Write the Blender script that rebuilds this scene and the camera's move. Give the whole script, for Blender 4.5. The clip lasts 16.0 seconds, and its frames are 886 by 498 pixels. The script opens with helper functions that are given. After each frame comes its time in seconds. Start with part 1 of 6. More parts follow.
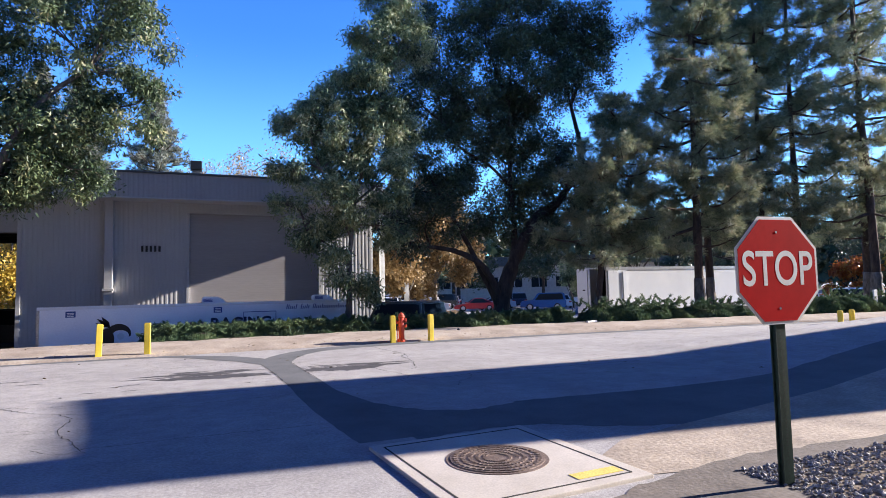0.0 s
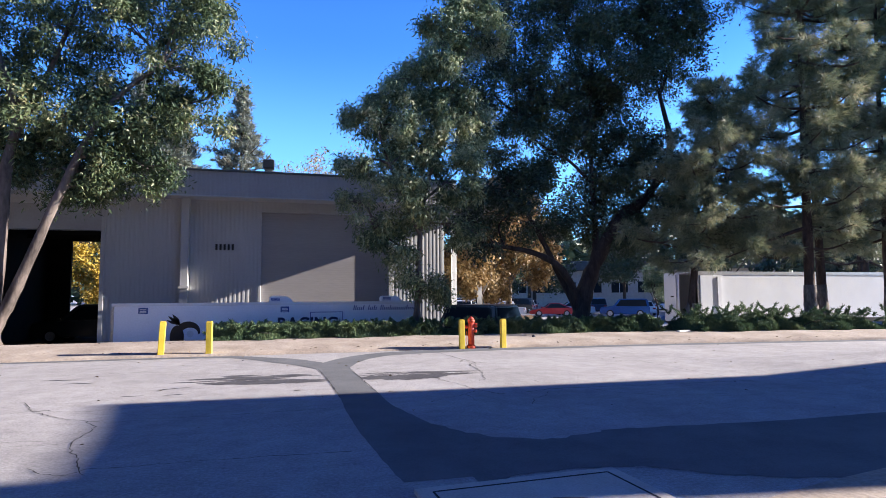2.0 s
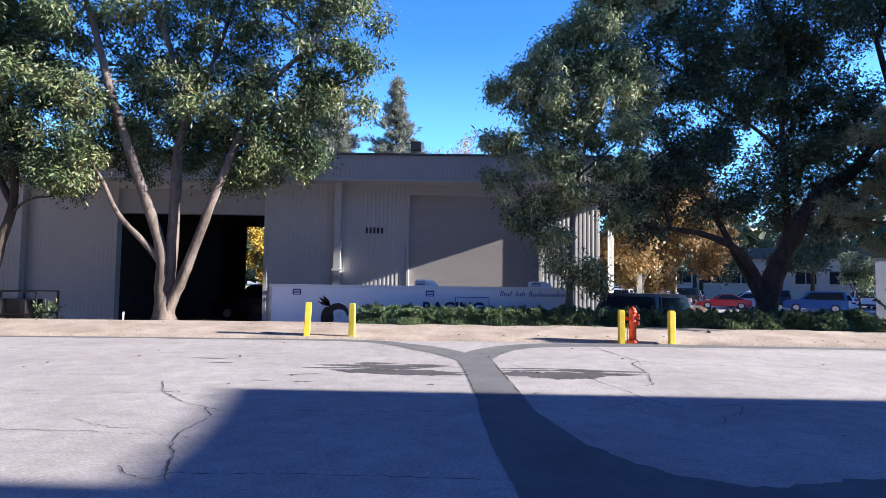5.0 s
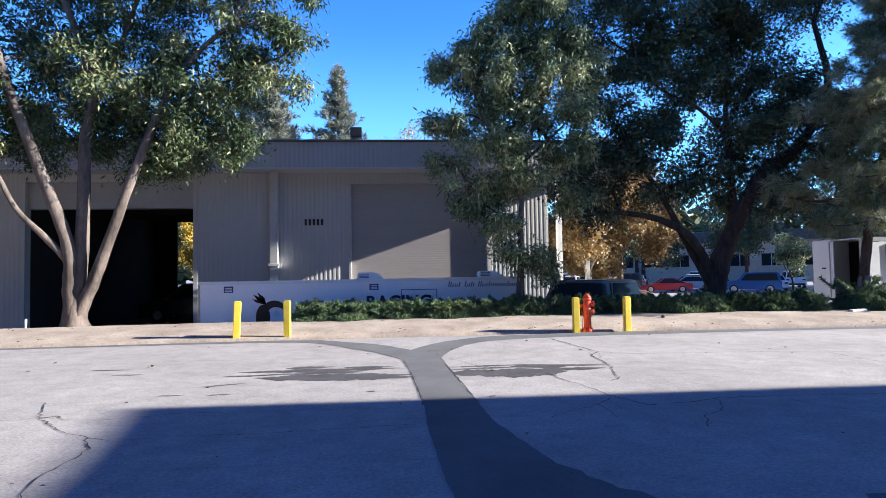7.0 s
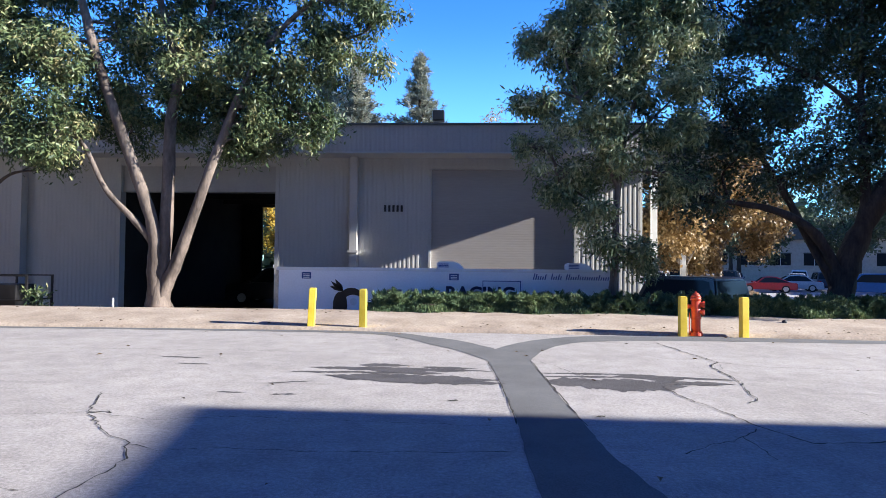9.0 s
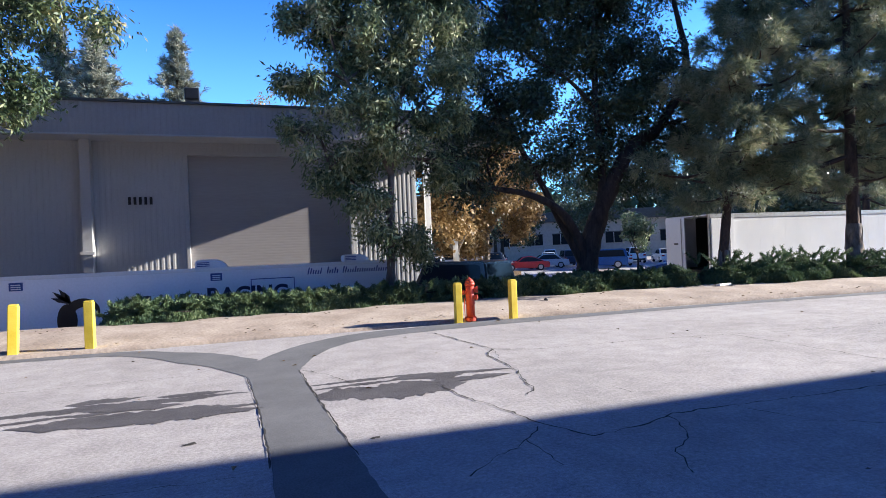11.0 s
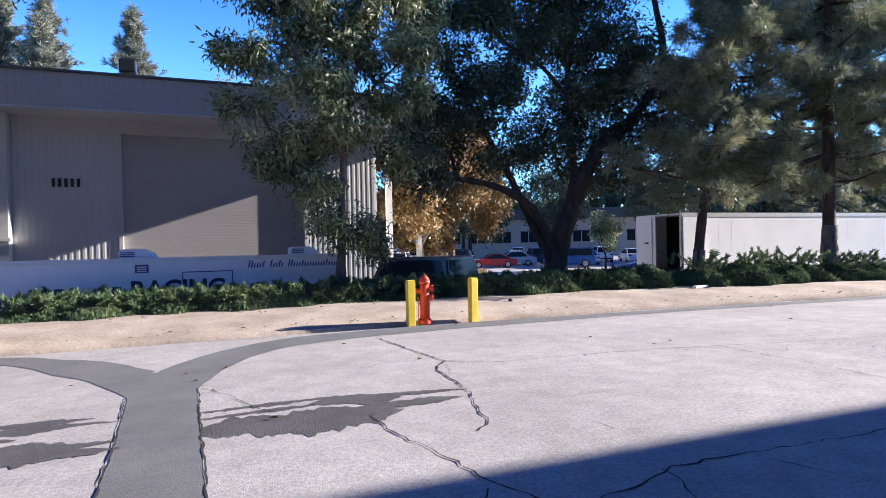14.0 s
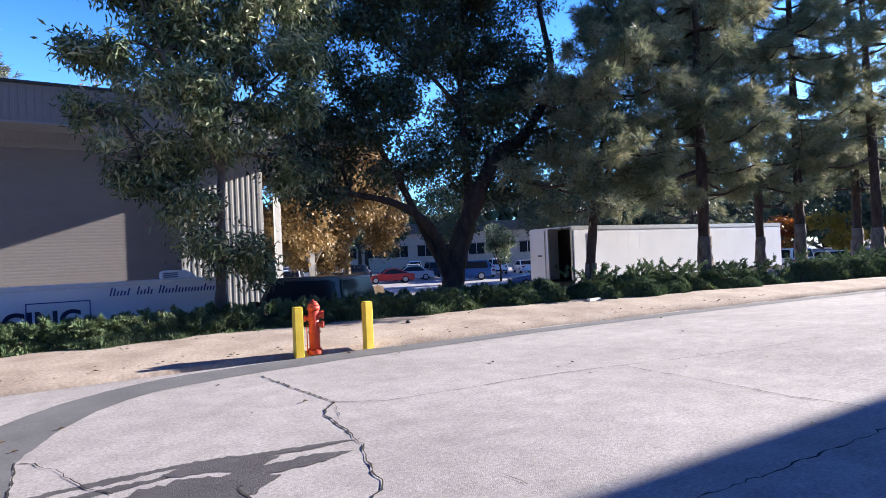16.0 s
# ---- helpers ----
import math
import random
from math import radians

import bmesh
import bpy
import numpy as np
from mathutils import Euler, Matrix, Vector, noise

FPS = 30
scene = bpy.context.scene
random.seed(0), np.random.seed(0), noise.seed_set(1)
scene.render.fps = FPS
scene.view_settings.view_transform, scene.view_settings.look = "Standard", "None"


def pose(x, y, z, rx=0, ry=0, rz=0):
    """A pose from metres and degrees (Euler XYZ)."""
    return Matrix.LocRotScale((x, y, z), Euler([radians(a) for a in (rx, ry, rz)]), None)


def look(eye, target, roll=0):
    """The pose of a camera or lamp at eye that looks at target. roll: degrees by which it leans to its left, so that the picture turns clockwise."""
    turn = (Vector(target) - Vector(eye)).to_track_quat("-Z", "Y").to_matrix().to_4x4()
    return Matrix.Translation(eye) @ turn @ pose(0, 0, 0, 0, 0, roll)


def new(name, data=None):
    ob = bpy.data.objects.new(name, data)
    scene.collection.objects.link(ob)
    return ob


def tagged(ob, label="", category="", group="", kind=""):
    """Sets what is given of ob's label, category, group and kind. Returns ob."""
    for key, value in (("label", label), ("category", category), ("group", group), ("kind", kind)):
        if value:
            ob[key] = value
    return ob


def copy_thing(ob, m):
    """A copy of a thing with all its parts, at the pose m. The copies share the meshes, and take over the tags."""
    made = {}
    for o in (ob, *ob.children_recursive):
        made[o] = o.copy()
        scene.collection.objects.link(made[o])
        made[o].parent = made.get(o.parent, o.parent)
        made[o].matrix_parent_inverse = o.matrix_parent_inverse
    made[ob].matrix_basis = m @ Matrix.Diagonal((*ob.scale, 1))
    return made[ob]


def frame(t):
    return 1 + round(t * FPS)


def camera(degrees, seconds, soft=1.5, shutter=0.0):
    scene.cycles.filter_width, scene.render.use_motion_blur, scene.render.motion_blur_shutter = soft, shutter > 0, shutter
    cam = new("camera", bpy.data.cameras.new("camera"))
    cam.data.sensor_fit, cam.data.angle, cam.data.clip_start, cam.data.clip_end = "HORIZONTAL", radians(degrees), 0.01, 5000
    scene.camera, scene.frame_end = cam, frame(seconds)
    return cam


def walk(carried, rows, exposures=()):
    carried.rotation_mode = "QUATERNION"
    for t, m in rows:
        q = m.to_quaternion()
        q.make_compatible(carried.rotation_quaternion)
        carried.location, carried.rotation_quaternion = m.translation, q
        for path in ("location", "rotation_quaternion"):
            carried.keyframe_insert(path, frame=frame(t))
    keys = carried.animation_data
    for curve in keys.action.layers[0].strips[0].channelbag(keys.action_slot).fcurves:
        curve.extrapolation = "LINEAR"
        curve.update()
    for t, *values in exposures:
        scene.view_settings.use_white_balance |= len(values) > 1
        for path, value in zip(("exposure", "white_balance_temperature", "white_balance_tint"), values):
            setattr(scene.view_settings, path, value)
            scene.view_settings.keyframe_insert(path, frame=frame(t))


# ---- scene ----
cam = camera(74.7, 16.0, soft=0.7)
PATH = [
    (0, (-0.092, -4.517, 1.421), (0.657, -2.668, 1.558), -1.3),
    (0.5, (-0.055, -4.365, 1.422), (0.592, -2.479, 1.561), 1.9),
    (1, (0.06, -4.079, 1.42), (0.855, -2.248, 1.55), 1.9),
    (1.5, (0.293, -3.632, 1.411), (1.118, -1.818, 1.579), 2.2),
    (2, (0.406, -3.407, 1.383), (0.908, -1.477, 1.536), -0.3),
    (2.5, (0.493, -3.069, 1.369), (1.012, -1.14, 1.472), 1.1),
    (3, (0.529, -2.794, 1.365), (1.275, -0.941, 1.478), 1.2),
    (3.5, (0.59, -2.638, 1.358), (1.024, -0.687, 1.429), -0.8),
    (4, (0.628, -2.426, 1.368), (0.645, -0.432, 1.511), 0.1),
    (4.2, (0.61, -2.415, 1.348), (0.619, -0.419, 1.48), 1.4),
    (6.3, (0.831, -1.345, 1.339), (0.787, 0.653, 1.436), -0.8),
    (6.5, (0.784, -1.274, 1.33), (0.941, 0.717, 1.436), -0.8),
    (7, (0.775, -1.181, 1.314), (0.945, 0.81, 1.392), -1.0),
    (7.5, (0.728, -0.887, 1.327), (0.64, 1.11, 1.397), 0.2),
    (8, (0.752, -0.577, 1.347), (0.715, 1.421, 1.417), -1.4),
    (8.5, (0.649, -0.454, 1.321), (0.806, 1.539, 1.362), 0.9),
    (9, (0.662, -0.168, 1.306), (0.565, 1.83, 1.352), 0.6),
    (9.5, (0.784, 0.128, 1.339), (0.585, 2.118, 1.35), 0.8),
    (10, (0.932, 0.425, 1.342), (1.181, 2.409, 1.399), -0.8),
    (10.2, (0.928, 0.51, 1.347), (1.368, 2.46, 1.399), -0.9),
    (12.3, (1.287, 1.208, 1.321), (1.977, 3.085, 1.295), -2.7),
    (12.5, (1.367, 1.336, 1.317), (1.917, 3.259, 1.296), -1.6),
    (13, (1.52, 1.56, 1.295), (2.105, 3.472, 1.233), -0.8),
    (13.5, (1.61, 1.78, 1.295), (2.523, 3.559, 1.29), -0.8),
    (14, (1.638, 1.862, 1.285), (2.372, 3.723, 1.271), -1.2),
    (14.5, (1.765, 2.06, 1.293), (2.39, 3.96, 1.309), -1.8),
    (15, (1.825, 2.235, 1.300), (2.650, 4.057, 1.302), -1.5),
    (15.5, (1.889, 2.365, 1.340), (3.026, 4.010, 1.340), -2.9),
    (16, (1.955, 2.400, 1.385), (3.005, 4.102, 1.407), -2.5),
]
walk(cam, [(t, look(eye, target, roll)) for t, eye, target, roll in PATH], exposures=[(0, 1.70, 6500, 10), (3, 1.85, 6500, 10), (4, 1.95, 6500, 10), (6.5, 1.86, 6400, 5), (7.5, 1.88, 6400, 5), (9, 1.88, 6400, 5), (10, 1.72, 6400, 5), (12.5, 1.80, 6500, 10), (13, 1.70, 6500, 10), (14.5, 1.85, 6500, 10), (16, 1.80, 6500, 10)])

# ---- world, sun, exposure ----
SUN = Vector((1.0, -0.125, 0.338)).normalized()
world = bpy.data.worlds.new("sky")
scene.world = world
world.use_nodes = True
_n = world.node_tree.nodes
_sky = _n.new("ShaderNodeTexSky")
_sky.sky_type = "NISHITA"
_sky.sun_disc = False
_sky.sun_elevation = math.asin(SUN.z)
_sky.sun_rotation = math.atan2(SUN.x, SUN.y)
_sky.altitude = 300
_sky.air_density = 1.0
_sky.dust_density = 0.4
_sky.ozone_density = 3.0
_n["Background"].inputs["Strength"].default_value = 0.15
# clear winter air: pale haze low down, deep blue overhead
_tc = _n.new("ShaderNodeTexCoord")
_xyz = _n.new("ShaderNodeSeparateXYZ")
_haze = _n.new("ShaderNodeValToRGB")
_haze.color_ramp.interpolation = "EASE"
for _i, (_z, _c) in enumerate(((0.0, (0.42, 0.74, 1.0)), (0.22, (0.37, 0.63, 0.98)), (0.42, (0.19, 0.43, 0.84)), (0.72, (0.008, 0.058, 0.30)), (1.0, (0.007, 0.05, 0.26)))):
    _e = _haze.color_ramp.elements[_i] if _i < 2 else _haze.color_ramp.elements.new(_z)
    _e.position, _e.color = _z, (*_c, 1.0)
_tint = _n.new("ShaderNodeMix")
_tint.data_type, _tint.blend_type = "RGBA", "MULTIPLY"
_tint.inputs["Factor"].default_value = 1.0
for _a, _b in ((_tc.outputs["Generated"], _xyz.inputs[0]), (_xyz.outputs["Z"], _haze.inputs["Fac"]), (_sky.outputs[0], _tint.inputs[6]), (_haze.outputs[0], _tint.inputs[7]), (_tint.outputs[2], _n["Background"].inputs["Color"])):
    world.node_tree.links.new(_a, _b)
_sun = bpy.data.lights.new("sun", "SUN")
_sun.energy = 5.0
_sun.angle = radians(0.5)
_sun.color = (1.0, 0.915, 0.86)
sun = new("sun", _sun)
sun.matrix_world = look(tuple(SUN * 60), (0, 0, 0))
sun.visible_camera = True


# ---- materials ----
def lin(c):
    return (*c, 1.0)


def mat(name, c1, c2, scale=3.0, rough=0.8, bump=0.15, fine=40.0, metal=0.0, spec=0.4, rand=0.0, stretch=(1, 1, 1), grain=1.0):
    m = bpy.data.materials.new(name)
    m.use_nodes = True
    nt = m.node_tree
    n, l = nt.nodes, nt.links
    b = n["Principled BSDF"]
    tc = n.new("ShaderNodeTexCoord")
    mp = n.new("ShaderNodeMapping")
    mp.inputs["Scale"].default_value = stretch
    l.new(tc.outputs["Object"], mp.inputs["Vector"])
    n1 = n.new("ShaderNodeTexNoise")
    n1.inputs["Scale"].default_value = scale
    n1.inputs["Detail"].default_value = 6
    n1.inputs["Roughness"].default_value = 0.62
    n2 = n.new("ShaderNodeTexNoise")
    n2.inputs["Scale"].default_value = fine
    n2.inputs["Detail"].default_value = 4
    l.new(mp.outputs[0], n1.inputs["Vector"])
    l.new(mp.outputs[0], n2.inputs["Vector"])
    r1 = n.new("ShaderNodeValToRGB")
    r1.color_ramp.elements[0].position, r1.color_ramp.elements[1].position = 0.32, 0.68
    r1.color_ramp.elements[0].color, r1.color_ramp.elements[1].color = lin(c1), lin(c2)
    l.new(n1.outputs["Fac"], r1.inputs["Fac"])
    mr = n.new("ShaderNodeMapRange")
    mr.inputs["From Min"].default_value, mr.inputs["From Max"].default_value = 0.3, 0.7
    mr.inputs["To Min"].default_value, mr.inputs["To Max"].default_value = 1 - 0.22 * grain, 1 + 0.18 * grain
    l.new(n2.outputs["Fac"], mr.inputs["Value"])
    mx = n.new("ShaderNodeMix")
    mx.data_type, mx.blend_type = "RGBA", "MULTIPLY"
    mx.inputs["Factor"].default_value = 1.0
    l.new(r1.outputs["Color"], mx.inputs[6])
    cc = n.new("ShaderNodeCombineColor")
    for k in range(3):
        l.new(mr.outputs[0], cc.inputs[k])
    l.new(cc.outputs[0], mx.inputs[7])
    out = mx.outputs[2]
    if rand:
        oi = n.new("ShaderNodeObjectInfo")
        hv = n.new("ShaderNodeHueSaturation")
        m2 = n.new("ShaderNodeMapRange")
        m2.inputs["To Min"].default_value, m2.inputs["To Max"].default_value = 1 - rand, 1 + rand
        l.new(oi.outputs["Random"], m2.inputs["Value"])
        l.new(m2.outputs[0], hv.inputs["Value"])
        l.new(out, hv.inputs["Color"])
        out = hv.outputs[0]
    l.new(out, b.inputs["Base Color"])
    b.inputs["Roughness"].default_value = rough
    b.inputs["Metallic"].default_value = metal
    b.inputs["Specular IOR Level"].default_value = spec
    if bump:
        bp = n.new("ShaderNodeBump")
        bp.inputs["Strength"].default_value = bump
        bp.inputs["Distance"].default_value = 0.02
        l.new(n2.outputs["Fac"], bp.inputs["Height"])
        l.new(bp.outputs[0], b.inputs["Normal"])
    return m


def leaf_mat(name, cols, rough=0.5, trans=0.2, spec=0.3):
    """Leaves: one tint per leaf, some light comes through."""
    m = bpy.data.materials.new(name)
    m.use_nodes = True
    n, l = m.node_tree.nodes, m.node_tree.links
    b = n["Principled BSDF"]
    g = n.new("ShaderNodeNewGeometry")
    r = n.new("ShaderNodeValToRGB")
    els = r.color_ramp.elements
    while len(els) < len(cols):
        els.new(0.5)
    for i, c in enumerate(cols):
        els[i].position = i / max(1, len(cols) - 1)
        els[i].color = lin(c)
    tc = n.new("ShaderNodeTexCoord")
    nz = n.new("ShaderNodeTexNoise")
    nz.inputs["Scale"].default_value = 0.9
    nz.inputs["Detail"].default_value = 3
    l.new(tc.outputs["Object"], nz.inputs["Vector"])
    mr = n.new("ShaderNodeMapRange")
    mr.inputs["From Min"].default_value, mr.inputs["From Max"].default_value = 0.35, 0.65
    mr.inputs["To Min"].default_value, mr.inputs["To Max"].default_value = -0.25, 0.35
    l.new(nz.outputs["Fac"], mr.inputs["Value"])
    ad = n.new("ShaderNodeMath")
    ad.operation, ad.use_clamp = "MULTIPLY_ADD", True
    ad.inputs[1].default_value = 0.75
    l.new(g.outputs["Random Per Island"], ad.inputs[0])
    l.new(mr.outputs[0], ad.inputs[2])
    l.new(ad.outputs[0], r.inputs["Fac"])
    l.new(r.outputs[0], b.inputs["Base Color"])
    b.inputs["Roughness"].default_value = rough
    b.inputs["Specular IOR Level"].default_value = spec
    t = n.new("ShaderNodeBsdfTranslucent")
    l.new(r.outputs[0], t.inputs["Color"])
    ms = n.new("ShaderNodeMixShader")
    ms.inputs[0].default_value = trans
    l.new(b.outputs[0], ms.inputs[1])
    l.new(t.outputs[0], ms.inputs[2])
    l.new(ms.outputs[0], n["Material Output"].inputs["Surface"])
    return m


def glass_mat(name, col=(0.02, 0.025, 0.03)):
    m = bpy.data.materials.new(name)
    m.use_nodes = True
    b = m.node_tree.nodes["Principled BSDF"]
    b.inputs["Base Color"].default_value = lin(col)
    b.inputs["Roughness"].default_value = 0.06
    b.inputs["Specular IOR Level"].default_value = 0.09
    return m


M_DIRT = mat("packed_dirt", (0.27, 0.215, 0.17), (0.44, 0.37, 0.30), 1.1, 0.95, 0.22, 24)
M_SHOULD = mat("tan_dirt", (0.27, 0.22, 0.175), (0.44, 0.36, 0.28), 1.6, 0.95, 0.35, 26)
M_STRIP = mat("dark_brown", (0.085, 0.07, 0.06), (0.19, 0.16, 0.135), 1.4, 0.95, 0.25, 30)
M_SOIL = mat("soil", (0.10, 0.07, 0.05), (0.20, 0.15, 0.10), 2.0, 0.95, 0.6, 20)
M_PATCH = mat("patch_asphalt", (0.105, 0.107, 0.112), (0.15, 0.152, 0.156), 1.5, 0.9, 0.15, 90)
M_CRACK = mat("crack_filler", (0.02, 0.02, 0.02), (0.05, 0.045, 0.04), 8, 0.9, 0.2)
M_CONC = mat("concrete", (0.43, 0.385, 0.335), (0.54, 0.49, 0.435), 2.2, 0.9, 0.08, 60, grain=0.5)
M_IRON = mat("cast_iron", (0.12, 0.085, 0.07), (0.24, 0.18, 0.15), 6, 0.65, 0.4, 50, metal=0.2)
M_YPAINT = mat("yellow_paint", (0.70, 0.51, 0.045), (0.80, 0.61, 0.08), 5, 0.5, 0.15, 50, grain=0.2)
M_YFADE = mat("faded_yellow_paint", (0.60, 0.47, 0.12), (0.74, 0.60, 0.16), 12, 0.8, 0.2, 60)
M_RPAINT = mat("red_hydrant_paint", (0.42, 0.045, 0.025), (0.55, 0.075, 0.04), 5, 0.5, 0.15, 50)
M_WALL = mat("grey_metal_siding", (0.395, 0.395, 0.39), (0.445, 0.44, 0.43), 0.5, 0.55, 0.04, 14, grain=0.2)
# dark coat of the unseen blocks that hold back sky light
M_BLOCKER = mat("blocker_dark", (0.09, 0.085, 0.08), (0.13, 0.12, 0.11), 0.5, 0.7, 0.04, 14)
M_DOOR = mat("grey_shutter", (0.29, 0.272, 0.265), (0.335, 0.315, 0.305), 0.4, 0.55, 0.04, 12, stretch=(0.3, 1, 2), grain=0.2)
M_FASCIA = mat("fascia_siding", (0.30, 0.30, 0.30), (0.35, 0.345, 0.34), 0.5, 0.5, 0.04, 14, grain=0.2)
M_ROOF = mat("roof_edge_metal", (0.06, 0.07, 0.07), (0.10, 0.11, 0.11), 2, 0.6, 0.05)
# near-black: shade of unlit interiors put into the colour
M_GLOOM = mat("painted_gloom", (0.015, 0.014, 0.013), (0.03, 0.028, 0.025), 1, 0.9, 0.1)
M_WHITE = mat("white_trailer_paint", (0.76, 0.77, 0.79), (0.84, 0.845, 0.85), 0.8, 0.35, 0.03, 20, grain=0.2)
M_TRIM = mat("white_trim", (0.68, 0.68, 0.66), (0.78, 0.78, 0.76), 2, 0.5, 0.05, grain=0.2)
M_BLACK = mat("black_paint", (0.012, 0.012, 0.014), (0.02, 0.02, 0.022), 4, 0.35, 0.02, grain=0.2)
M_NAVY = mat("navy_lettering", (0.015, 0.02, 0.06), (0.025, 0.03, 0.08), 4, 0.5, 0.0, grain=0.2)
M_BLUE = mat("blue_lettering", (0.03, 0.07, 0.22), (0.05, 0.09, 0.26), 4, 0.5, 0.0, grain=0.2)
M_RUBBER = mat("tyre_rubber", (0.015, 0.015, 0.015), (0.03, 0.03, 0.03), 6, 0.85, 0.1)
M_RIM = mat("alloy", (0.45, 0.45, 0.46), (0.55, 0.55, 0.56), 5, 0.35, 0.0, metal=0.8)
M_GLASS = glass_mat("dark_glass")
M_TUBE = mat("lit_tube", (0.8, 0.8, 0.8), (0.85, 0.85, 0.85), 3, 0.4, 0.0)
M_TUBE.node_tree.nodes["Principled BSDF"].inputs["Emission Color"].default_value = (0.9, 1.0, 1.0, 1.0)
M_TUBE.node_tree.nodes["Principled BSDF"].inputs["Emission Strength"].default_value = 0.5
M_LAMPG = mat("lamp_lens", (0.6, 0.6, 0.6), (0.7, 0.7, 0.7), 5, 0.15, 0.0)
M_TAIL = mat("red_lens", (0.35, 0.02, 0.02), (0.4, 0.03, 0.03), 5, 0.2, 0.0)
M_SRED = mat("sign_red", (0.44, 0.003, 0.004), (0.54, 0.006, 0.007), 3, 0.7, 0.03, 30, spec=0.04, grain=0.2)
M_SWHITE = mat("sign_white", (0.78, 0.78, 0.76), (0.86, 0.86, 0.84), 3, 0.4, 0.02, grain=0.2)
M_POST = mat("green_post_paint", (0.012, 0.03, 0.022), (0.02, 0.045, 0.032), 5, 0.4, 0.1)
M_STEEL = mat("zinc_steel", (0.35, 0.35, 0.35), (0.5, 0.5, 0.5), 8, 0.35, 0.05, metal=0.9)
M_BARK_EU = mat("smooth_gum_bark", (0.04, 0.031, 0.027), (0.165, 0.132, 0.112), 2.6, 0.85, 0.5, 18, stretch=(1, 1, 0.35))
M_BARK_DK = mat("dark_bark", (0.025, 0.019, 0.016), (0.07, 0.053, 0.042), 5, 0.95, 0.9, 22, stretch=(1, 1, 0.3))
M_BARK_PI = mat("pine_bark", (0.028, 0.019, 0.015), (0.095, 0.062, 0.046), 6, 0.95, 1.0, 18, stretch=(1, 1, 0.35))
M_BARK_SY = mat("sycamore_bark", (0.10, 0.08, 0.062), (0.27, 0.23, 0.185), 5, 0.85, 0.4, 20)
M_BARK_WH = mat("pale_bark", (0.06, 0.048, 0.04), (0.24, 0.205, 0.175), 6, 0.95, 0.9, 18, stretch=(1, 1, 0.4))
M_WOOD = mat("fence_wood", (0.28, 0.19, 0.11), (0.42, 0.30, 0.19), 6, 0.85, 0.2, 30, rand=0.15)
M_LF_EU = leaf_mat("gum_leaves", [(0.03, 0.052, 0.025), (0.065, 0.10, 0.045), (0.14, 0.175, 0.078), (0.30, 0.28, 0.145)])
M_LF_T2 = leaf_mat("olive_leaves", [(0.055, 0.095, 0.05), (0.13, 0.175, 0.09), (0.27, 0.31, 0.16), (0.50, 0.49, 0.30)])
M_LF_DK = leaf_mat("dark_leaves", [(0.022, 0.040, 0.018), (0.042, 0.066, 0.030), (0.085, 0.115, 0.050)], rough=0.38, trans=0.15, spec=0.5)
M_LF_PI = leaf_mat("pine_needles", [(0.09, 0.12, 0.07), (0.19, 0.22, 0.125), (0.31, 0.31, 0.18), (0.46, 0.40, 0.25)], rough=0.55, trans=0.25)
M_LF_CO = leaf_mat("distant_conifer_needles", [(0.14, 0.155, 0.125), (0.20, 0.21, 0.165), (0.28, 0.275, 0.21)], trans=0.2)
M_LF_JU = leaf_mat("juniper_needles", [(0.04, 0.078, 0.042), (0.095, 0.155, 0.072), (0.23, 0.28, 0.135)], rough=0.65, trans=0.15)
M_LF_SY = leaf_mat("autumn_leaves", [(0.20, 0.125, 0.05), (0.34, 0.23, 0.10), (0.48, 0.36, 0.19)], trans=0.3)
M_LF_OR = leaf_mat("orange_leaves", [(0.38, 0.09, 0.02), (0.5, 0.16, 0.03), (0.55, 0.30, 0.06)], trans=0.3)
M_LF_YE = leaf_mat("yellow_leaves", [(0.36, 0.26, 0.04), (0.5, 0.34, 0.06), (0.28, 0.26, 0.05)], trans=0.3)
M_LF_FAR = leaf_mat("far_foliage", [(0.03, 0.05, 0.03), (0.06, 0.085, 0.045), (0.09, 0.115, 0.06)], trans=0.1)


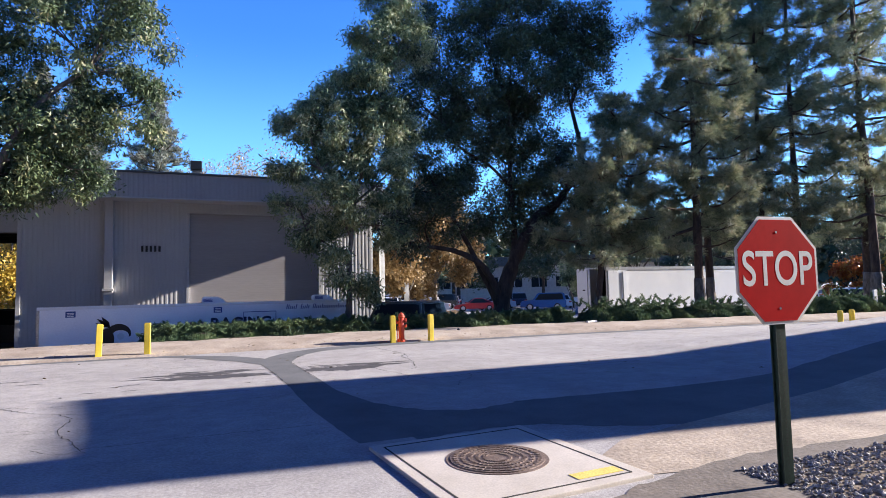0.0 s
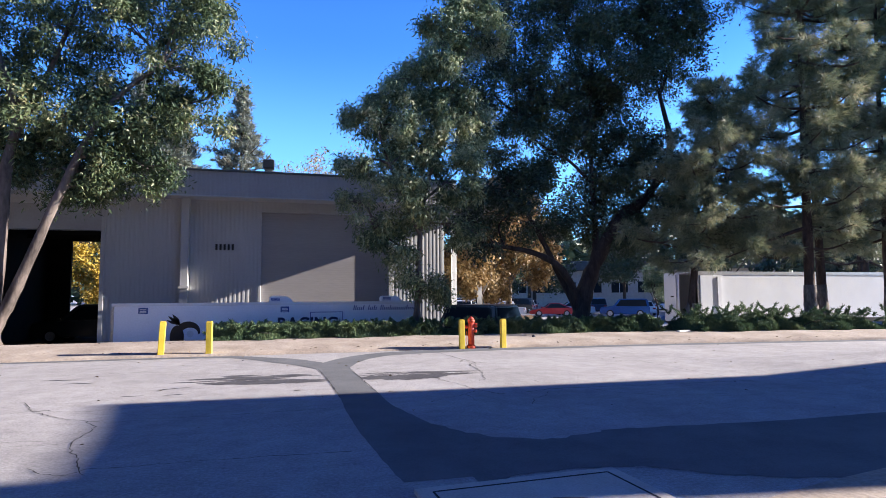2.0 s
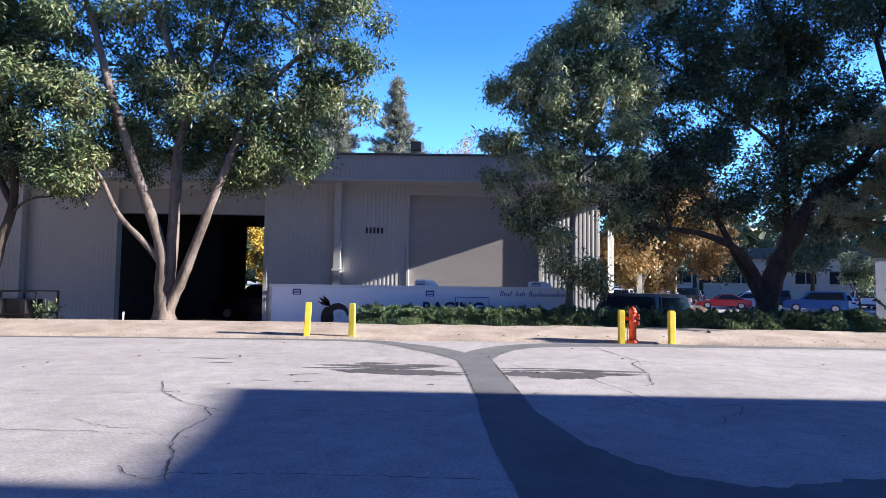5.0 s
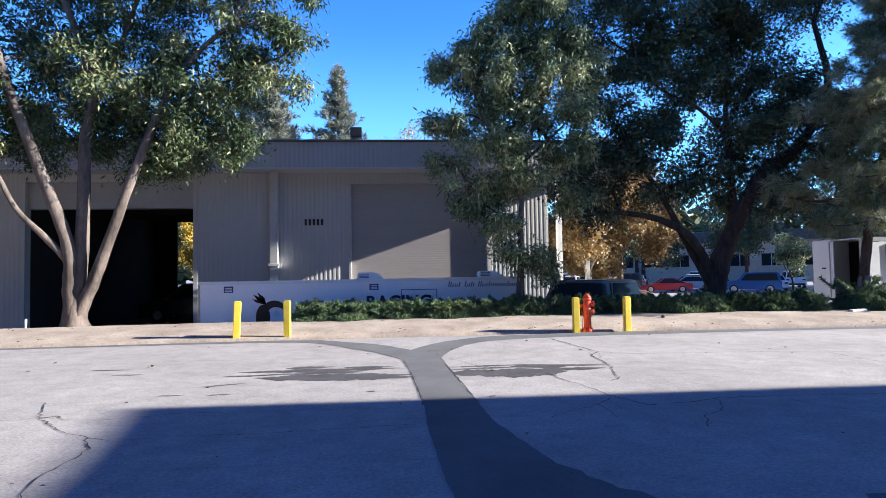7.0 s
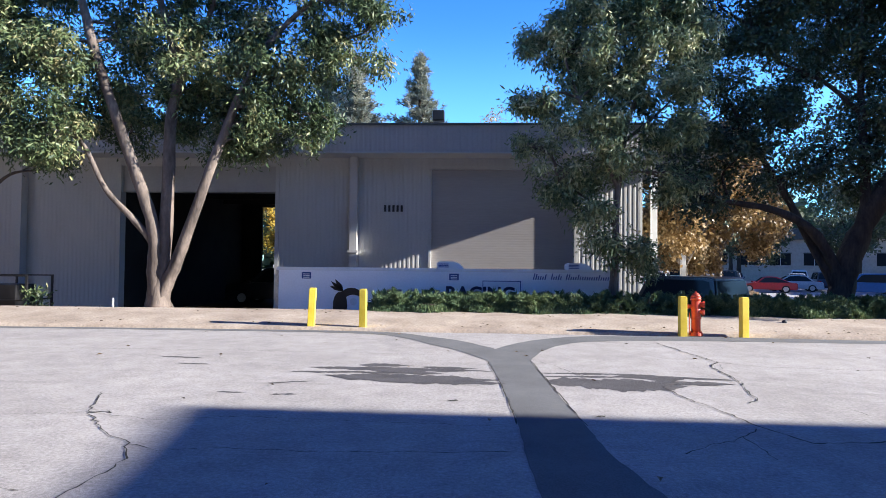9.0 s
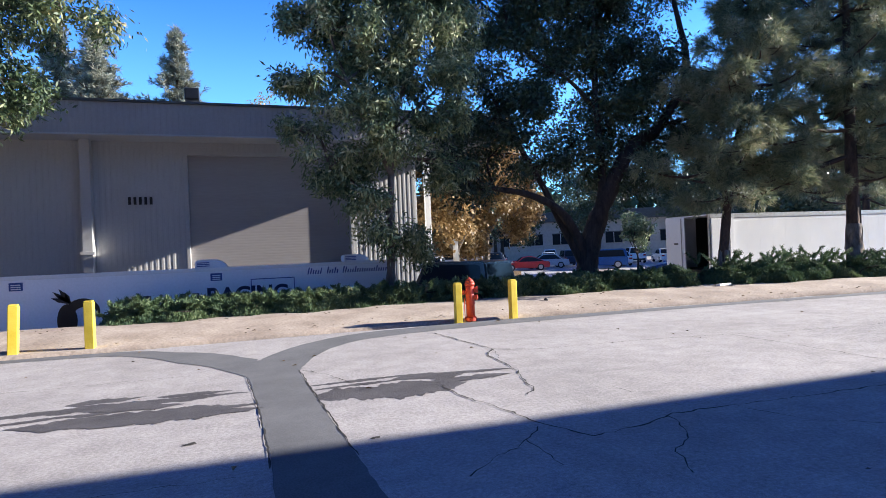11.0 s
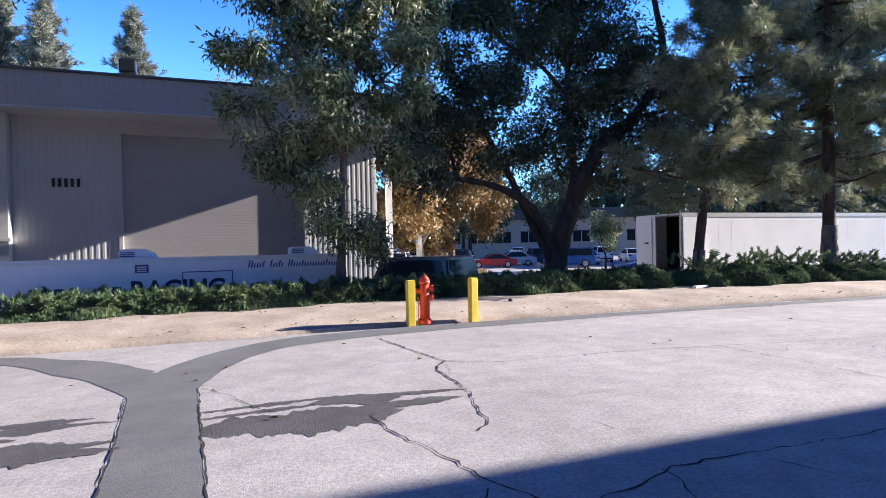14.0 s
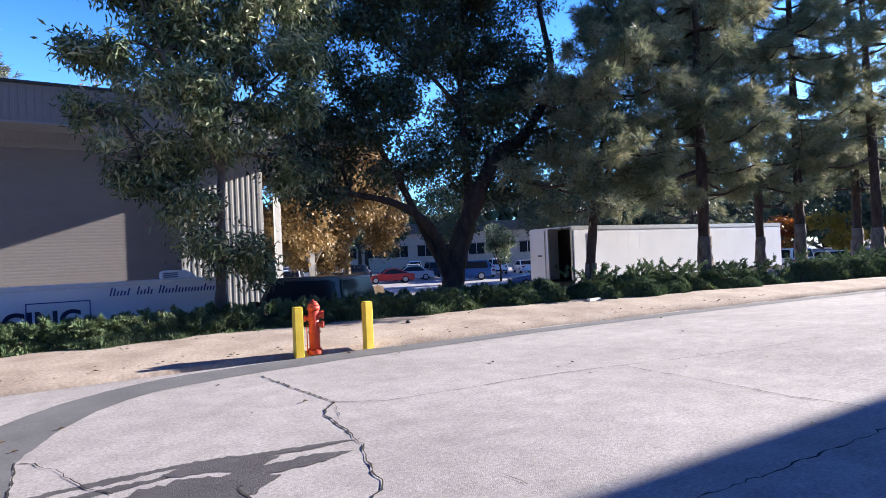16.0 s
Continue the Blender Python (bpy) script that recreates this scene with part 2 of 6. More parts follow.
def asphalt():
    """Old pale asphalt with aggregate, broad wear and faint drag marks."""
    m = mat("worn_asphalt", (0.295, 0.277, 0.268), (0.385, 0.364, 0.352), 0.6, 0.9, 0.22, 130)
    nt = m.node_tree
    n, l = nt.nodes, nt.links
    b = n["Principled BSDF"]
    src = b.inputs["Base Color"].links[0].from_socket
    tc = n.new("ShaderNodeTexCoord")
    sp = n.new("ShaderNodeSeparateXYZ")
    l.new(tc.outputs["Object"], sp.inputs[0])
    mp = n.new("ShaderNodeMapping")
    mp.inputs["Scale"].default_value = (0.25, 2.4, 1)
    l.new(tc.outputs["Object"], mp.inputs["Vector"])
    nz = n.new("ShaderNodeTexNoise")
    nz.inputs["Scale"].default_value = 2.2
    nz.inputs["Detail"].default_value = 7
    l.new(mp.outputs[0], nz.inputs["Vector"])

    def math_(op, a, c):
        q = n.new("ShaderNodeMath")
        q.operation = op
        for i, v in enumerate((a, c)):
            if isinstance(v, (int, float)):
                q.inputs[i].default_value = v
            else:
                l.new(v, q.inputs[i])
        return q.outputs[0]

    # faint long drag marks across the lot
    rm = n.new("ShaderNodeMapRange")
    rm.inputs["From Min"].default_value, rm.inputs["From Max"].default_value = 0.60, 0.72
    rm.inputs["To Max"].default_value = 0.22
    l.new(nz.outputs["Fac"], rm.inputs["Value"])
    mx = n.new("ShaderNodeMix")
    mx.data_type = "RGBA"
    l.new(rm.outputs[0], mx.inputs["Factor"])
    l.new(src, mx.inputs[6])
    mx.inputs[7].default_value = (0.16, 0.15, 0.148, 1)
    sp1 = n.new("ShaderNodeTexNoise")
    sp1.inputs["Scale"].default_value = 34
    sp1.inputs["Detail"].default_value = 3
    sp1.inputs["Roughness"].default_value = 0.8
    l.new(tc.outputs["Object"], sp1.inputs["Vector"])
    sp2 = n.new("ShaderNodeTexNoise")
    sp2.inputs["Scale"].default_value = 3.5
    sp2.inputs["Detail"].default_value = 8
    sp2.inputs["Roughness"].default_value = 0.7
    l.new(tc.outputs["Object"], sp2.inputs["Vector"])
    g1 = math_("ADD", math_("MULTIPLY", math_("SUBTRACT", sp1.outputs["Fac"], 0.5), 1.5), math_("MULTIPLY", math_("SUBTRACT", sp2.outputs["Fac"], 0.5), 0.8))
    g2 = math_("ADD", 1.0, g1)
    vm = n.new("ShaderNodeVectorMath")
    vm.operation = "SCALE"
    l.new(mx.outputs[2], vm.inputs[0])
    l.new(g2, vm.inputs["Scale"])
    l.new(vm.outputs[0], b.inputs["Base Color"])
    return m


M_ASPH = asphalt()


# ---- mesh helpers ----
def link_mesh(name, verts, faces, material, parent=None, label="", smooth=False):
    me = bpy.data.meshes.new(name)
    me.from_pydata([tuple(v) for v in verts], [], [tuple(f) for f in faces])
    me.materials.append(material)
    if smooth:
        me.polygons.foreach_set("use_smooth", [True] * len(me.polygons))
    me.update()
    ob = new(name, me)
    if parent is not None:
        ob.parent = parent
    if label:
        ob["label"] = label
    return ob


def part(name, bm, material, parent=None, label="", smooth=False):
    me = bpy.data.meshes.new(name)
    bmesh.ops.recalc_face_normals(bm, faces=bm.faces)
    bm.to_mesh(me)
    bm.free()
    me.materials.append(material)
    if smooth:
        me.polygons.foreach_set("use_smooth", [True] * len(me.polygons))
    ob = new(name, me)
    if parent is not None:
        ob.parent = parent
    if label:
        ob["label"] = label
    return ob


def empty(name, m, label, category, group="", kind=""):
    ob = new(name)
    ob.empty_display_size = 0.1
    ob.matrix_basis = m
    return tagged(ob, label, category, group, kind)


def box(x0, x1, y0, y1, z0, z1, bevel=0.0, bm=None):
    out = bm or bmesh.new()
    r = bmesh.ops.create_cube(out, size=1.0)
    vs = r["verts"]
    for v in vs:
        v.co = Vector(((x0 + x1) / 2 + v.co.x * (x1 - x0), (y0 + y1) / 2 + v.co.y * (y1 - y0), (z0 + z1) / 2 + v.co.z * (z1 - z0)))
    if bevel:
        es = list({e for v in vs for e in v.link_edges})
        bmesh.ops.bevel(out, geom=es, offset=bevel, segments=2, affect="EDGES", profile=0.6)
    return out


def cyl(r0, r1, z0, z1, seg=20, bm=None, m=None, bevel=0.0):
    out = bm or bmesh.new()
    r = bmesh.ops.create_cone(out, cap_ends=True, segments=seg, radius1=r0, radius2=r1, depth=z1 - z0)
    vs = r["verts"]
    bmesh.ops.translate(out, verts=vs, vec=(0, 0, (z0 + z1) / 2))
    if bevel:
        es = [e for e in {e for v in vs for e in v.link_edges} if abs(e.verts[0].co.z - e.verts[1].co.z) < 1e-5]
        rb = bmesh.ops.bevel(out, geom=es, offset=bevel, segments=2, affect="EDGES")
        vs = list({v for v in vs if v.is_valid} | {v for v in rb["verts"] if v.is_valid})
    if m is not None:
        bmesh.ops.transform(out, matrix=m, verts=vs)
    return out


def smooth_path(pts, k=4):
    p = [Vector(q) for q in pts]
    p = [p[0] * 2 - p[1], *p, p[-1] * 2 - p[-2]]
    out = []
    for i in range(1, len(p) - 2):
        for j in range(k):
            t = j / k
            a, b, c, d = p[i - 1], p[i], p[i + 1], p[i + 2]
            out.append(0.5 * ((2 * b) + (c - a) * t + (2 * a - 5 * b + 4 * c - d) * t * t + (3 * b - a - 3 * c + d) * t ** 3))
    out.append(p[-2])
    return out


class Tubes:
    """Collects tapered round tubes into one mesh."""

    def __init__(self):
        self.v, self.f = [], []

    def add(self, pts, r0, r1, seg=8, k=4, rough=0.0, flare=0.0):
        path = smooth_path(pts, k)
        n = len(path)
        base = len(self.v)
        for i, c in enumerate(path):
            a = path[min(i + 1, n - 1)] - path[max(i - 1, 0)]
            a.normalize()
            u = a.cross(Vector((0.3, 0.9, 0.2)))
            u.normalize()
            w = a.cross(u)
            t = i / (n - 1)
            r = r0 + (r1 - r0) * t
            if flare and t < 0.25:
                r *= 1 + flare * (1 - t / 0.25) ** 2
            for s in range(seg):
                an = 2 * math.pi * s / seg
                rr = r * (1 + rough * (noise.noise(c * 3.1 + Vector((math.cos(an), math.sin(an), 0)) * 1.7)))
                self.v.append(c + (u * math.cos(an) + w * math.sin(an)) * rr)
        for i in range(n - 1):
            for s in range(seg):
                q = base + i * seg
                self.f.append((q + s, q + (s + 1) % seg, q + seg + (s + 1) % seg, q + seg + s))
        self.f.append(tuple(base + (n - 1) * seg + s for s in range(seg)))
        return path


def leaves(name, cen, tip, side, material, parent, label="", tri=False, kind=""):
    """One mesh of many small leaves: cen + tip along the blade, side across it."""
    n = len(cen)
    if tri:
        v = np.empty((n, 3, 3), np.float32)
        v[:, 0], v[:, 1], v[:, 2] = cen - side, cen + side, cen + tip
        k = 3
    else:
        v = np.empty((n, 4, 3), np.float32)
        v[:, 0], v[:, 1], v[:, 2], v[:, 3] = cen, cen + tip * 0.45 + side, cen + tip, cen + tip * 0.45 - side
        k = 4
    me = bpy.data.meshes.new(name)
    me.vertices.add(n * k)
    me.vertices.foreach_set("co", v.reshape(-1))
    me.loops.add(n * k)
    me.loops.foreach_set("vertex_index", np.arange(n * k, dtype=np.int32))
    me.polygons.add(n)
    me.polygons.foreach_set("loop_start", np.arange(0, n * k, k, dtype=np.int32))
    me.update(calc_edges=True)
    me.materials.append(material)
    ob = new(name, me)
    ob.parent = parent
    if label:
        ob["label"] = label
    if kind:
        ob["kind"] = kind
    return ob


def unit(a):
    return a / np.maximum(np.linalg.norm(a, axis=1, keepdims=True), 1e-6)


def clumps(rng, blobs, total, shell, size):
    """Leaf seats on dense round clumps inside uneven ellipsoids (x, y, z, rx, ry, rz): points, and the way out of their clump."""
    w = np.array([b[3] * b[4] + b[3] * b[5] + b[4] * b[5] for b in blobs])
    out, outd = [], []
    for b, share in zip(blobs, w / w.sum()):
        n = max(60, int(total * share))
        k = max(4, int(1.9 * (b[3] * b[4] + b[3] * b[5] + b[4] * b[5]) / (3 * size * size)))
        cd = unit(rng.normal(size=(k, 3)))
        cr = shell + (1.05 - shell) * rng.random((k, 1)) ** 0.6
        cc = np.array(b[:3]) + cd * cr * np.array(b[3:6])
        rc = size * (0.55 + 0.75 * rng.random((k, 1)))
        p2 = (rc[:, 0] ** 2) / (rc[:, 0] ** 2).sum()
        pick = rng.choice(k, n, p=p2)
        # small sprays on each clump
        sp = unit(rng.normal(size=(k, 14, 3)))
        which = rng.integers(0, 14, n)
        d = unit(sp[pick, which] + 0.42 * rng.normal(size=(n, 3)))
        loose = rng.random((n, 1)) < 0.3
        r = rc[pick] * (0.35 + 0.7 * rng.random((n, 1)) ** 0.5 + 0.9 * loose * rng.random((n, 1))) * (0.65 + 0.6 * ((which * 7 + pick * 3) % 5 / 4.0))[:, None]
        out.append(cc[pick] + d * r * np.array((1.1, 1.1, 0.95)) + rng.normal(size=(n, 3)) * 0.04)
        outd.append(unit(d + 0.3 * cd[pick]))
    return np.concatenate(out), np.concatenate(outd)


def foliage(name, rng, blobs, total, length, width, droop, material, parent, shell=0.5, size=0.4):
    pos, d = clumps(rng, blobs, total, shell, size)
    n = len(pos)
    nrm = unit(d + 0.75 * rng.normal(size=(n, 3)) + np.array((0, 0, 0.2)))
    tip = 0.5 * d + 0.8 * rng.normal(size=(n, 3)) - np.array((0, 0, droop))
    tip = unit(tip - nrm * (tip * nrm).sum(1, keepdims=True))
    side = np.cross(nrm, tip)
    ll = length * (0.6 + 0.8 * rng.random((n, 1)))
    return leaves(name, pos, tip * ll, side * width * (0.7 + 0.6 * rng.random((n, 1))), material, parent)


def needles(name, rng, tufts, dirs, per, length, width, material, parent, droop=0.0, cone=0.55):
    n = len(tufts)
    dd = unit(np.repeat(dirs, per, 0) * 0.8 + rng.normal(size=(n * per, 3)) * cone - np.array((0, 0, droop)))
    pos = np.repeat(tufts, per, 0) + rng.normal(size=(n * per, 3)) * length * 0.16
    ll = length * (0.6 + 0.7 * rng.random((n * per, 1)))
    s = unit(np.cross(dd, rng.normal(size=dd.shape)))
    return leaves(name, pos, dd * ll, s * width, material, parent, tri=True)


# ---- large structure: ground ----
LOW = -0.9


def kerb(x):
    """Front edge of the dirt verge along the lot."""
    return 10.95 - 0.0042 * (x - 2.0) ** 2 if x > 2 else 10.95 - 0.0020 * (x - 2.0) ** 2


def verge(x):
    """Depth of the verge, narrower towards the bend."""
    return 2.75 - 0.11 * max(0.0, x - 9)


def ease(t):
    t = min(1.0, max(0.0, t))
    return t * t * (3 - 2 * t)


def height(x, y):
    k = max(kerb(x), 4.0)
    w = max(verge(x), 1.2)
    if y > k:
        z = -0.10 + (LOW + 0.10) * ease((y - k - w + 0.2) / 2.2)
    else:
        z = 0.0 - 0.10 * ease((y - k + 0.25) / 0.25)
    z += min(0.8, 0.058 * max(0.0, x - 8)) * (1 - ease((y - 4.5) / 4.0)) * ease((y + 6) / 5.0)
    return z


def axis(fine0, fine1, step, far):
    a = list(np.arange(fine0, fine1 + 1e-6, step))
    d, x, y = step, fine0, fine1
    lo, hi = [], []
    while y < far:
        d *= 1.35
        x, y = x - d, y + d
        lo.append(x)
        hi.append(y)
    return lo[::-1] + a + hi


def build_ground():
    xs, ys = axis(-22, 36, 0.5, 1800), axis(-8, 24, 0.25, 1800)
    v = [(x, y, height(x, y)) for y in ys for x in xs]
    w = len(xs)
    f = [(j * w + i, j * w + i + 1, (j + 1) * w + i + 1, (j + 1) * w + i) for j in range(len(ys) - 1) for i in range(w - 1)]
    return tagged(link_mesh("ground", v, f, M_ASPH, smooth=True), "pale worn cracked asphalt lot", "ground", kind="structure")


build_ground()


def build_verge():
    xs = np.arange(-26, 40.01, 0.35)
    prof = ((-0.02, -0.06), (0.0, 0.025), (0.35, 0.05), (0.75, 0.11), (1.4, 0.145), (2.1, 0.16), (2.6, 0.16), (2.75, 0.13), (3.6, -0.2), (4.9, -0.95))
    v = []
    for x in xs:
        k, w = max(kerb(x), 4.0), max(verge(x), 1.2) / 2.75
        for d, z in prof:
            p = Vector((x, k + d * w, z))
            b = 0.010 * noise.noise(p * 1.1) + 0.006 * noise.noise(p * 5)
            v.append((x, p.y + 0.06 * noise.noise(Vector((x * 0.9, d, 0))), z + (b if 0.2 < d < 4 else 0)))
    m = len(prof)
    f = [(i * m + j, (i + 1) * m + j, (i + 1) * m + j + 1, i * m + j + 1) for i in range(len(xs) - 1) for j in range(m - 1)]
    return tagged(link_mesh("dirt_verge", v, f, M_DIRT, smooth=True), "pale packed dirt verge with crumbling edge", "verge", kind="structure")


build_verge()


def flat_strip(name, left, right, z, material, label, category):
    """A thin sheet between two edges of the same count."""
    v, f = [], []
    for a, b in zip(left, right):
        v += [(*a, height(*a) + z), (*b, height(*b) + z)]
    for i in range(len(left) - 1):
        f.append((2 * i, 2 * i + 1, 2 * i + 3, 2 * i + 2))
    return tagged(link_mesh(name, v, f, material), label, category, kind="structure")


def ragged(pts, amp, seed, k=6):
    """A smooth edge through the points, slightly uneven."""
    r = random.Random(seed)
    return [(p.x + r.uniform(-amp, amp), p.y + r.uniform(-amp, amp)) for p in smooth_path([(*q, 0.0) for q in pts], k)]


def build_patches():
    # trench patch running away from the manhole, widening close to it
    lf = ragged(((1.0, 8.66), (0.86, 8.1), (0.90, 7.62), (0.99, 6.3), (1.03, 5.3), (1.05, 4.6), (1.05, 3.6), (1.07, 2.9), (1.10, 2.3), (1.16, 1.5), (1.22, 0.9)), 0.008, 3)
    rt = ragged(((1.10, 8.68), (1.50, 8.1), (1.47, 7.72), (1.50, 6.75), (1.55, 5.6), (1.60, 4.6), (1.64, 3.88), (1.78, 3.12), (1.88, 2.6), (1.98, 1.6), (2.0, 0.9)), 0.008, 4)
    flat_strip("asphalt_patch", lf, rt, 0.003, M_PATCH, "dark trench patch in the asphalt", "patch")
    # arms curving along the verge
    inn = ragged(((1.47, 7.68), (1.60, 8.15), (1.93, 8.95), (2.55, 9.62), (3.5, 9.90), (4.9, 10.02), (6.6, 10.02), *((x, kerb(x) - 0.75) for x in (9.0, 12.0, 16.0, 21.0, 26.0))), 0.012, 5)
    out = ragged(((1.05, 8.72), (1.55, 9.55), (2.1, 10.08), (2.75, 10.42), (3.6, 10.54), (5.0, 10.63), (6.9, 10.50), *((x, kerb(x) - 0.34) for x in (9.2, 12.1, 16.0, 21.0, 26.0))), 0.012, 6)
    flat_strip("asphalt_patch", inn, out, 0.0036, M_PATCH, "dark curved asphalt patch along the verge", "patch")
    inn = ragged(((0.90, 7.62), (0.46, 8.50), (0.05, 9.02), (-0.50, 9.80), (-1.40, 10.30), (-4.0, 10.38), *((x, kerb(x) - 0.48) for x in (-8.0, -14.0, -22.0))), 0.012, 7)
    out = ragged(((1.03, 8.75), (0.43, 9.62), (-0.08, 10.02), (-0.72, 10.50), (-1.9, 10.66), (-4.2, 10.64), *((x, kerb(x) - 0.26) for x in (-8.0, -14.0, -22.0))), 0.012, 8)
    flat_strip("asphalt_patch", inn, out, 0.0042, M_PATCH, "dark curved asphalt patch along the verge", "patch")
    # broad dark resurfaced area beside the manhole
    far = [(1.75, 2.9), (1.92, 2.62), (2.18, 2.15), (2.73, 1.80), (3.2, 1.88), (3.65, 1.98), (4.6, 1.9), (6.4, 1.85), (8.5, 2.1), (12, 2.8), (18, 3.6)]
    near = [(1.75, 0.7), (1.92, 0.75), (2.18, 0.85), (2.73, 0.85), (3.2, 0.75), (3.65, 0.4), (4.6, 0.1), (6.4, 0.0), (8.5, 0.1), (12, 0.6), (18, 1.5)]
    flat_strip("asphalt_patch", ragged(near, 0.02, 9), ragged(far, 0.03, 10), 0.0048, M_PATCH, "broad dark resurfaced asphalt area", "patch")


build_patches()


def crack(pts, w, seed, jit=0.02):
    r = random.Random(seed)
    path = []
    for a, b in zip(pts, pts[1:]):
        n = max(3, int(math.dist(a, b) / 0.07))
        for i in range(n):
            t = i / n
            path.append((a[0] + (b[0] - a[0]) * t + r.uniform(-jit, jit), a[1] + (b[1] - a[1]) * t + r.uniform(-jit, jit)))
    lf, rt = [], []
    for i, p in enumerate(path):
        q = path[min(i + 1, len(path) - 1)]
        o = path[max(0, i - 1)]
        d = Vector((q[0] - o[0], q[1] - o[1]))
        d = d.normalized() if d.length else Vector((1, 0))
        ww = 0.62 * w * r.uniform(0.2, 1.2)
        lf.append((p[0] - d.y * ww, p[1] + d.x * ww))
        rt.append((p[0] + d.y * ww, p[1] - d.x * ww))
    return flat_strip("asphalt_crack", lf, rt, 0.0058, M_CRACK, "dark jagged crack in the asphalt", "crack")


CRACKS = (
    ([(3.74, 9.68), (3.98, 7.85), (3.72, 7.45), (3.74, 7.12), (3.68, 6.45), (3.53, 6.02), (3.46, 5.66), (3.25, 5.40)], 0.019),
    ([(3.98, 7.85), (3.86, 7.42), (3.74, 7.12)], 0.007),
    ([(2.73, 6.21), (2.73, 5.78), (2.92, 5.10), (3.02, 4.63), (3.19, 4.25), (3.38, 4.26), (3.69, 4.33), (4.02, 4.44), (4.27, 4.44), (4.77, 4.40), (5.45, 4.37), (7.5, 4.3)], 0.014),
    ([(2.93, 4.59), (2.73, 4.37), (2.61, 4.25), (2.44, 4.19), (2.1, 3.9)], 0.010),
    ([(2.73, 4.37), (2.76, 4.18), (2.7, 3.8)], 0.007),
    ([(3.95, 4.42), (3.89, 4.17), (3.77, 3.97), (3.53, 3.82), (3.3, 3.4)], 0.010),
    ([(4.6, 4.4), (4.75, 3.9), (5.3, 3.5), (6.2, 3.4)], 0.007),
    ([(3.97, 7.83), (4.43, 7.51), (5.37, 7.43), (6.17, 7.37), (7.28, 7.15), (7.96, 6.98), (9.14, 6.62), (10.34, 6.40)], 0.010),
    ([(7.28, 7.15), (7.27, 5.82), (7.24, 5.17), (7.35, 4.59)], 0.011),
    ([(1.50, 7.67), (1.60, 7.58), (1.75, 7.27), (1.92, 6.76), (2.09, 6.50)], 0.010),
    ([(4.15, 5.43), (4.15, 5.24), (4.12, 5.03)], 0.006),
    ([(-2.91, 5.36), (-2.57, 4.64), (-2.17, 4.19), (-1.76, 3.85), (-1.57, 3.54), (-1.57, 3.08), (-1.56, 2.75), (-1.30, 2.16), (-1.10, 1.65)], 0.011),
    ([(-6.0, 4.4), (-3.66, 4.41), (-3.18, 4.51), (-2.54, 4.64), (-1.89, 4.45), (-1.31, 4.62), (0.9, 4.5)], 0.006),
    ([(-4.5, 2.95), (-2.41, 2.92), (-1.97, 2.85), (-1.57, 2.82)], 0.007),
    ([(-2.78, 3.32), (-2.25, 3.04), (-1.77, 3.0)], 0.007),
    ([(-1.62, 2.02), (-1.46, 1.83), (-1.28, 1.75), (-1.18, 1.89), (0.08, 1.89), (1.0, 1.85)], 0.009),
    ([(-1.15, 3.8), (-0.3, 3.77), (1.03, 3.9)], 0.008),
    ([(-1.76, 3.85), (-1.45, 3.72), (-1.15, 3.8)], 0.007),
    ([(-2.57, 4.64), (-2.42, 4.70), (-2.33, 4.58)], 0.018),
    ([(-6.0, 8.0), (-2.7, 8.12), (0.3, 8.05)], 0.006),
    # two small dark flat pieces, not cracks, drawn as short wide strips
    ([(0.46, 5.32), (0.56, 5.36)], 0.045),
    ([(1.76, 4.87), (1.84, 4.88)], 0.040),
)
for i, (pts, w) in enumerate(CRACKS):
    crack(pts, w, 20 + i)
for i, pts in enumerate(([(0.89, 7.6), (0.985, 6.3), (1.03, 5.3), (1.05, 4.5)], [(1.475, 7.7), (1.505, 6.75), (1.555, 5.6), (1.605, 4.5)])):
    crack(pts, 0.014, 50 + i, 0.008)


def stain_streak(p, q, w, seed):
    """A ragged wet streak that tapers at both ends."""
    n = max(10, int((q[0] - p[0]) / 0.035))
    r = random.Random(seed)
    lo, hi = [], []
    for i in range(n + 1):
        t = i / n
        x = p[0] + (q[0] - p[0]) * t
        y = p[1] + (q[1] - p[1]) * t + 0.05 * noise.noise(Vector((x * 2.2, seed, 0)))
        h = w * min(1, 4.5 * t + 0.12, 3.2 * (1 - t) + 0.05)
        s = 1 + 0.55 * noise.noise(Vector((x * 3.1, seed, 5))) + 0.5 * noise.noise(Vector((x * 13, seed, 9)))
        u = 1 + 0.55 * noise.noise(Vector((x * 3.7, seed, 2))) + 0.5 * noise.noise(Vector((x * 15, seed, 1)))
        hi.append((x + r.uniform(-0.01, 0.01), y + h * s + r.uniform(-0.012, 0.012)))
        lo.append((x + r.uniform(-0.01, 0.01), y - h * u + r.uniform(-0.012, 0.012)))
    return lo, hi


def build_stain(streaks, seed):
    v, f = [], []
    for k, (p, q, w) in enumerate(streaks):
        lo, hi = stain_streak(p, q, w, seed + k)
        z = 0.0006 * k + 0.0012
        b = len(v)
        for c, d in zip(lo, hi):
            v += [(*c, height(*c) + z), (*d, height(*d) + z)]
        f += [(b + 2 * i, b + 2 * i + 1, b + 2 * i + 3, b + 2 * i + 2) for i in range(len(lo) - 1)]
    tagged(link_mesh("oil_stain", v, f, M_STAIN), "dark ragged wet oil stain on the asphalt", "stain", kind="structure")


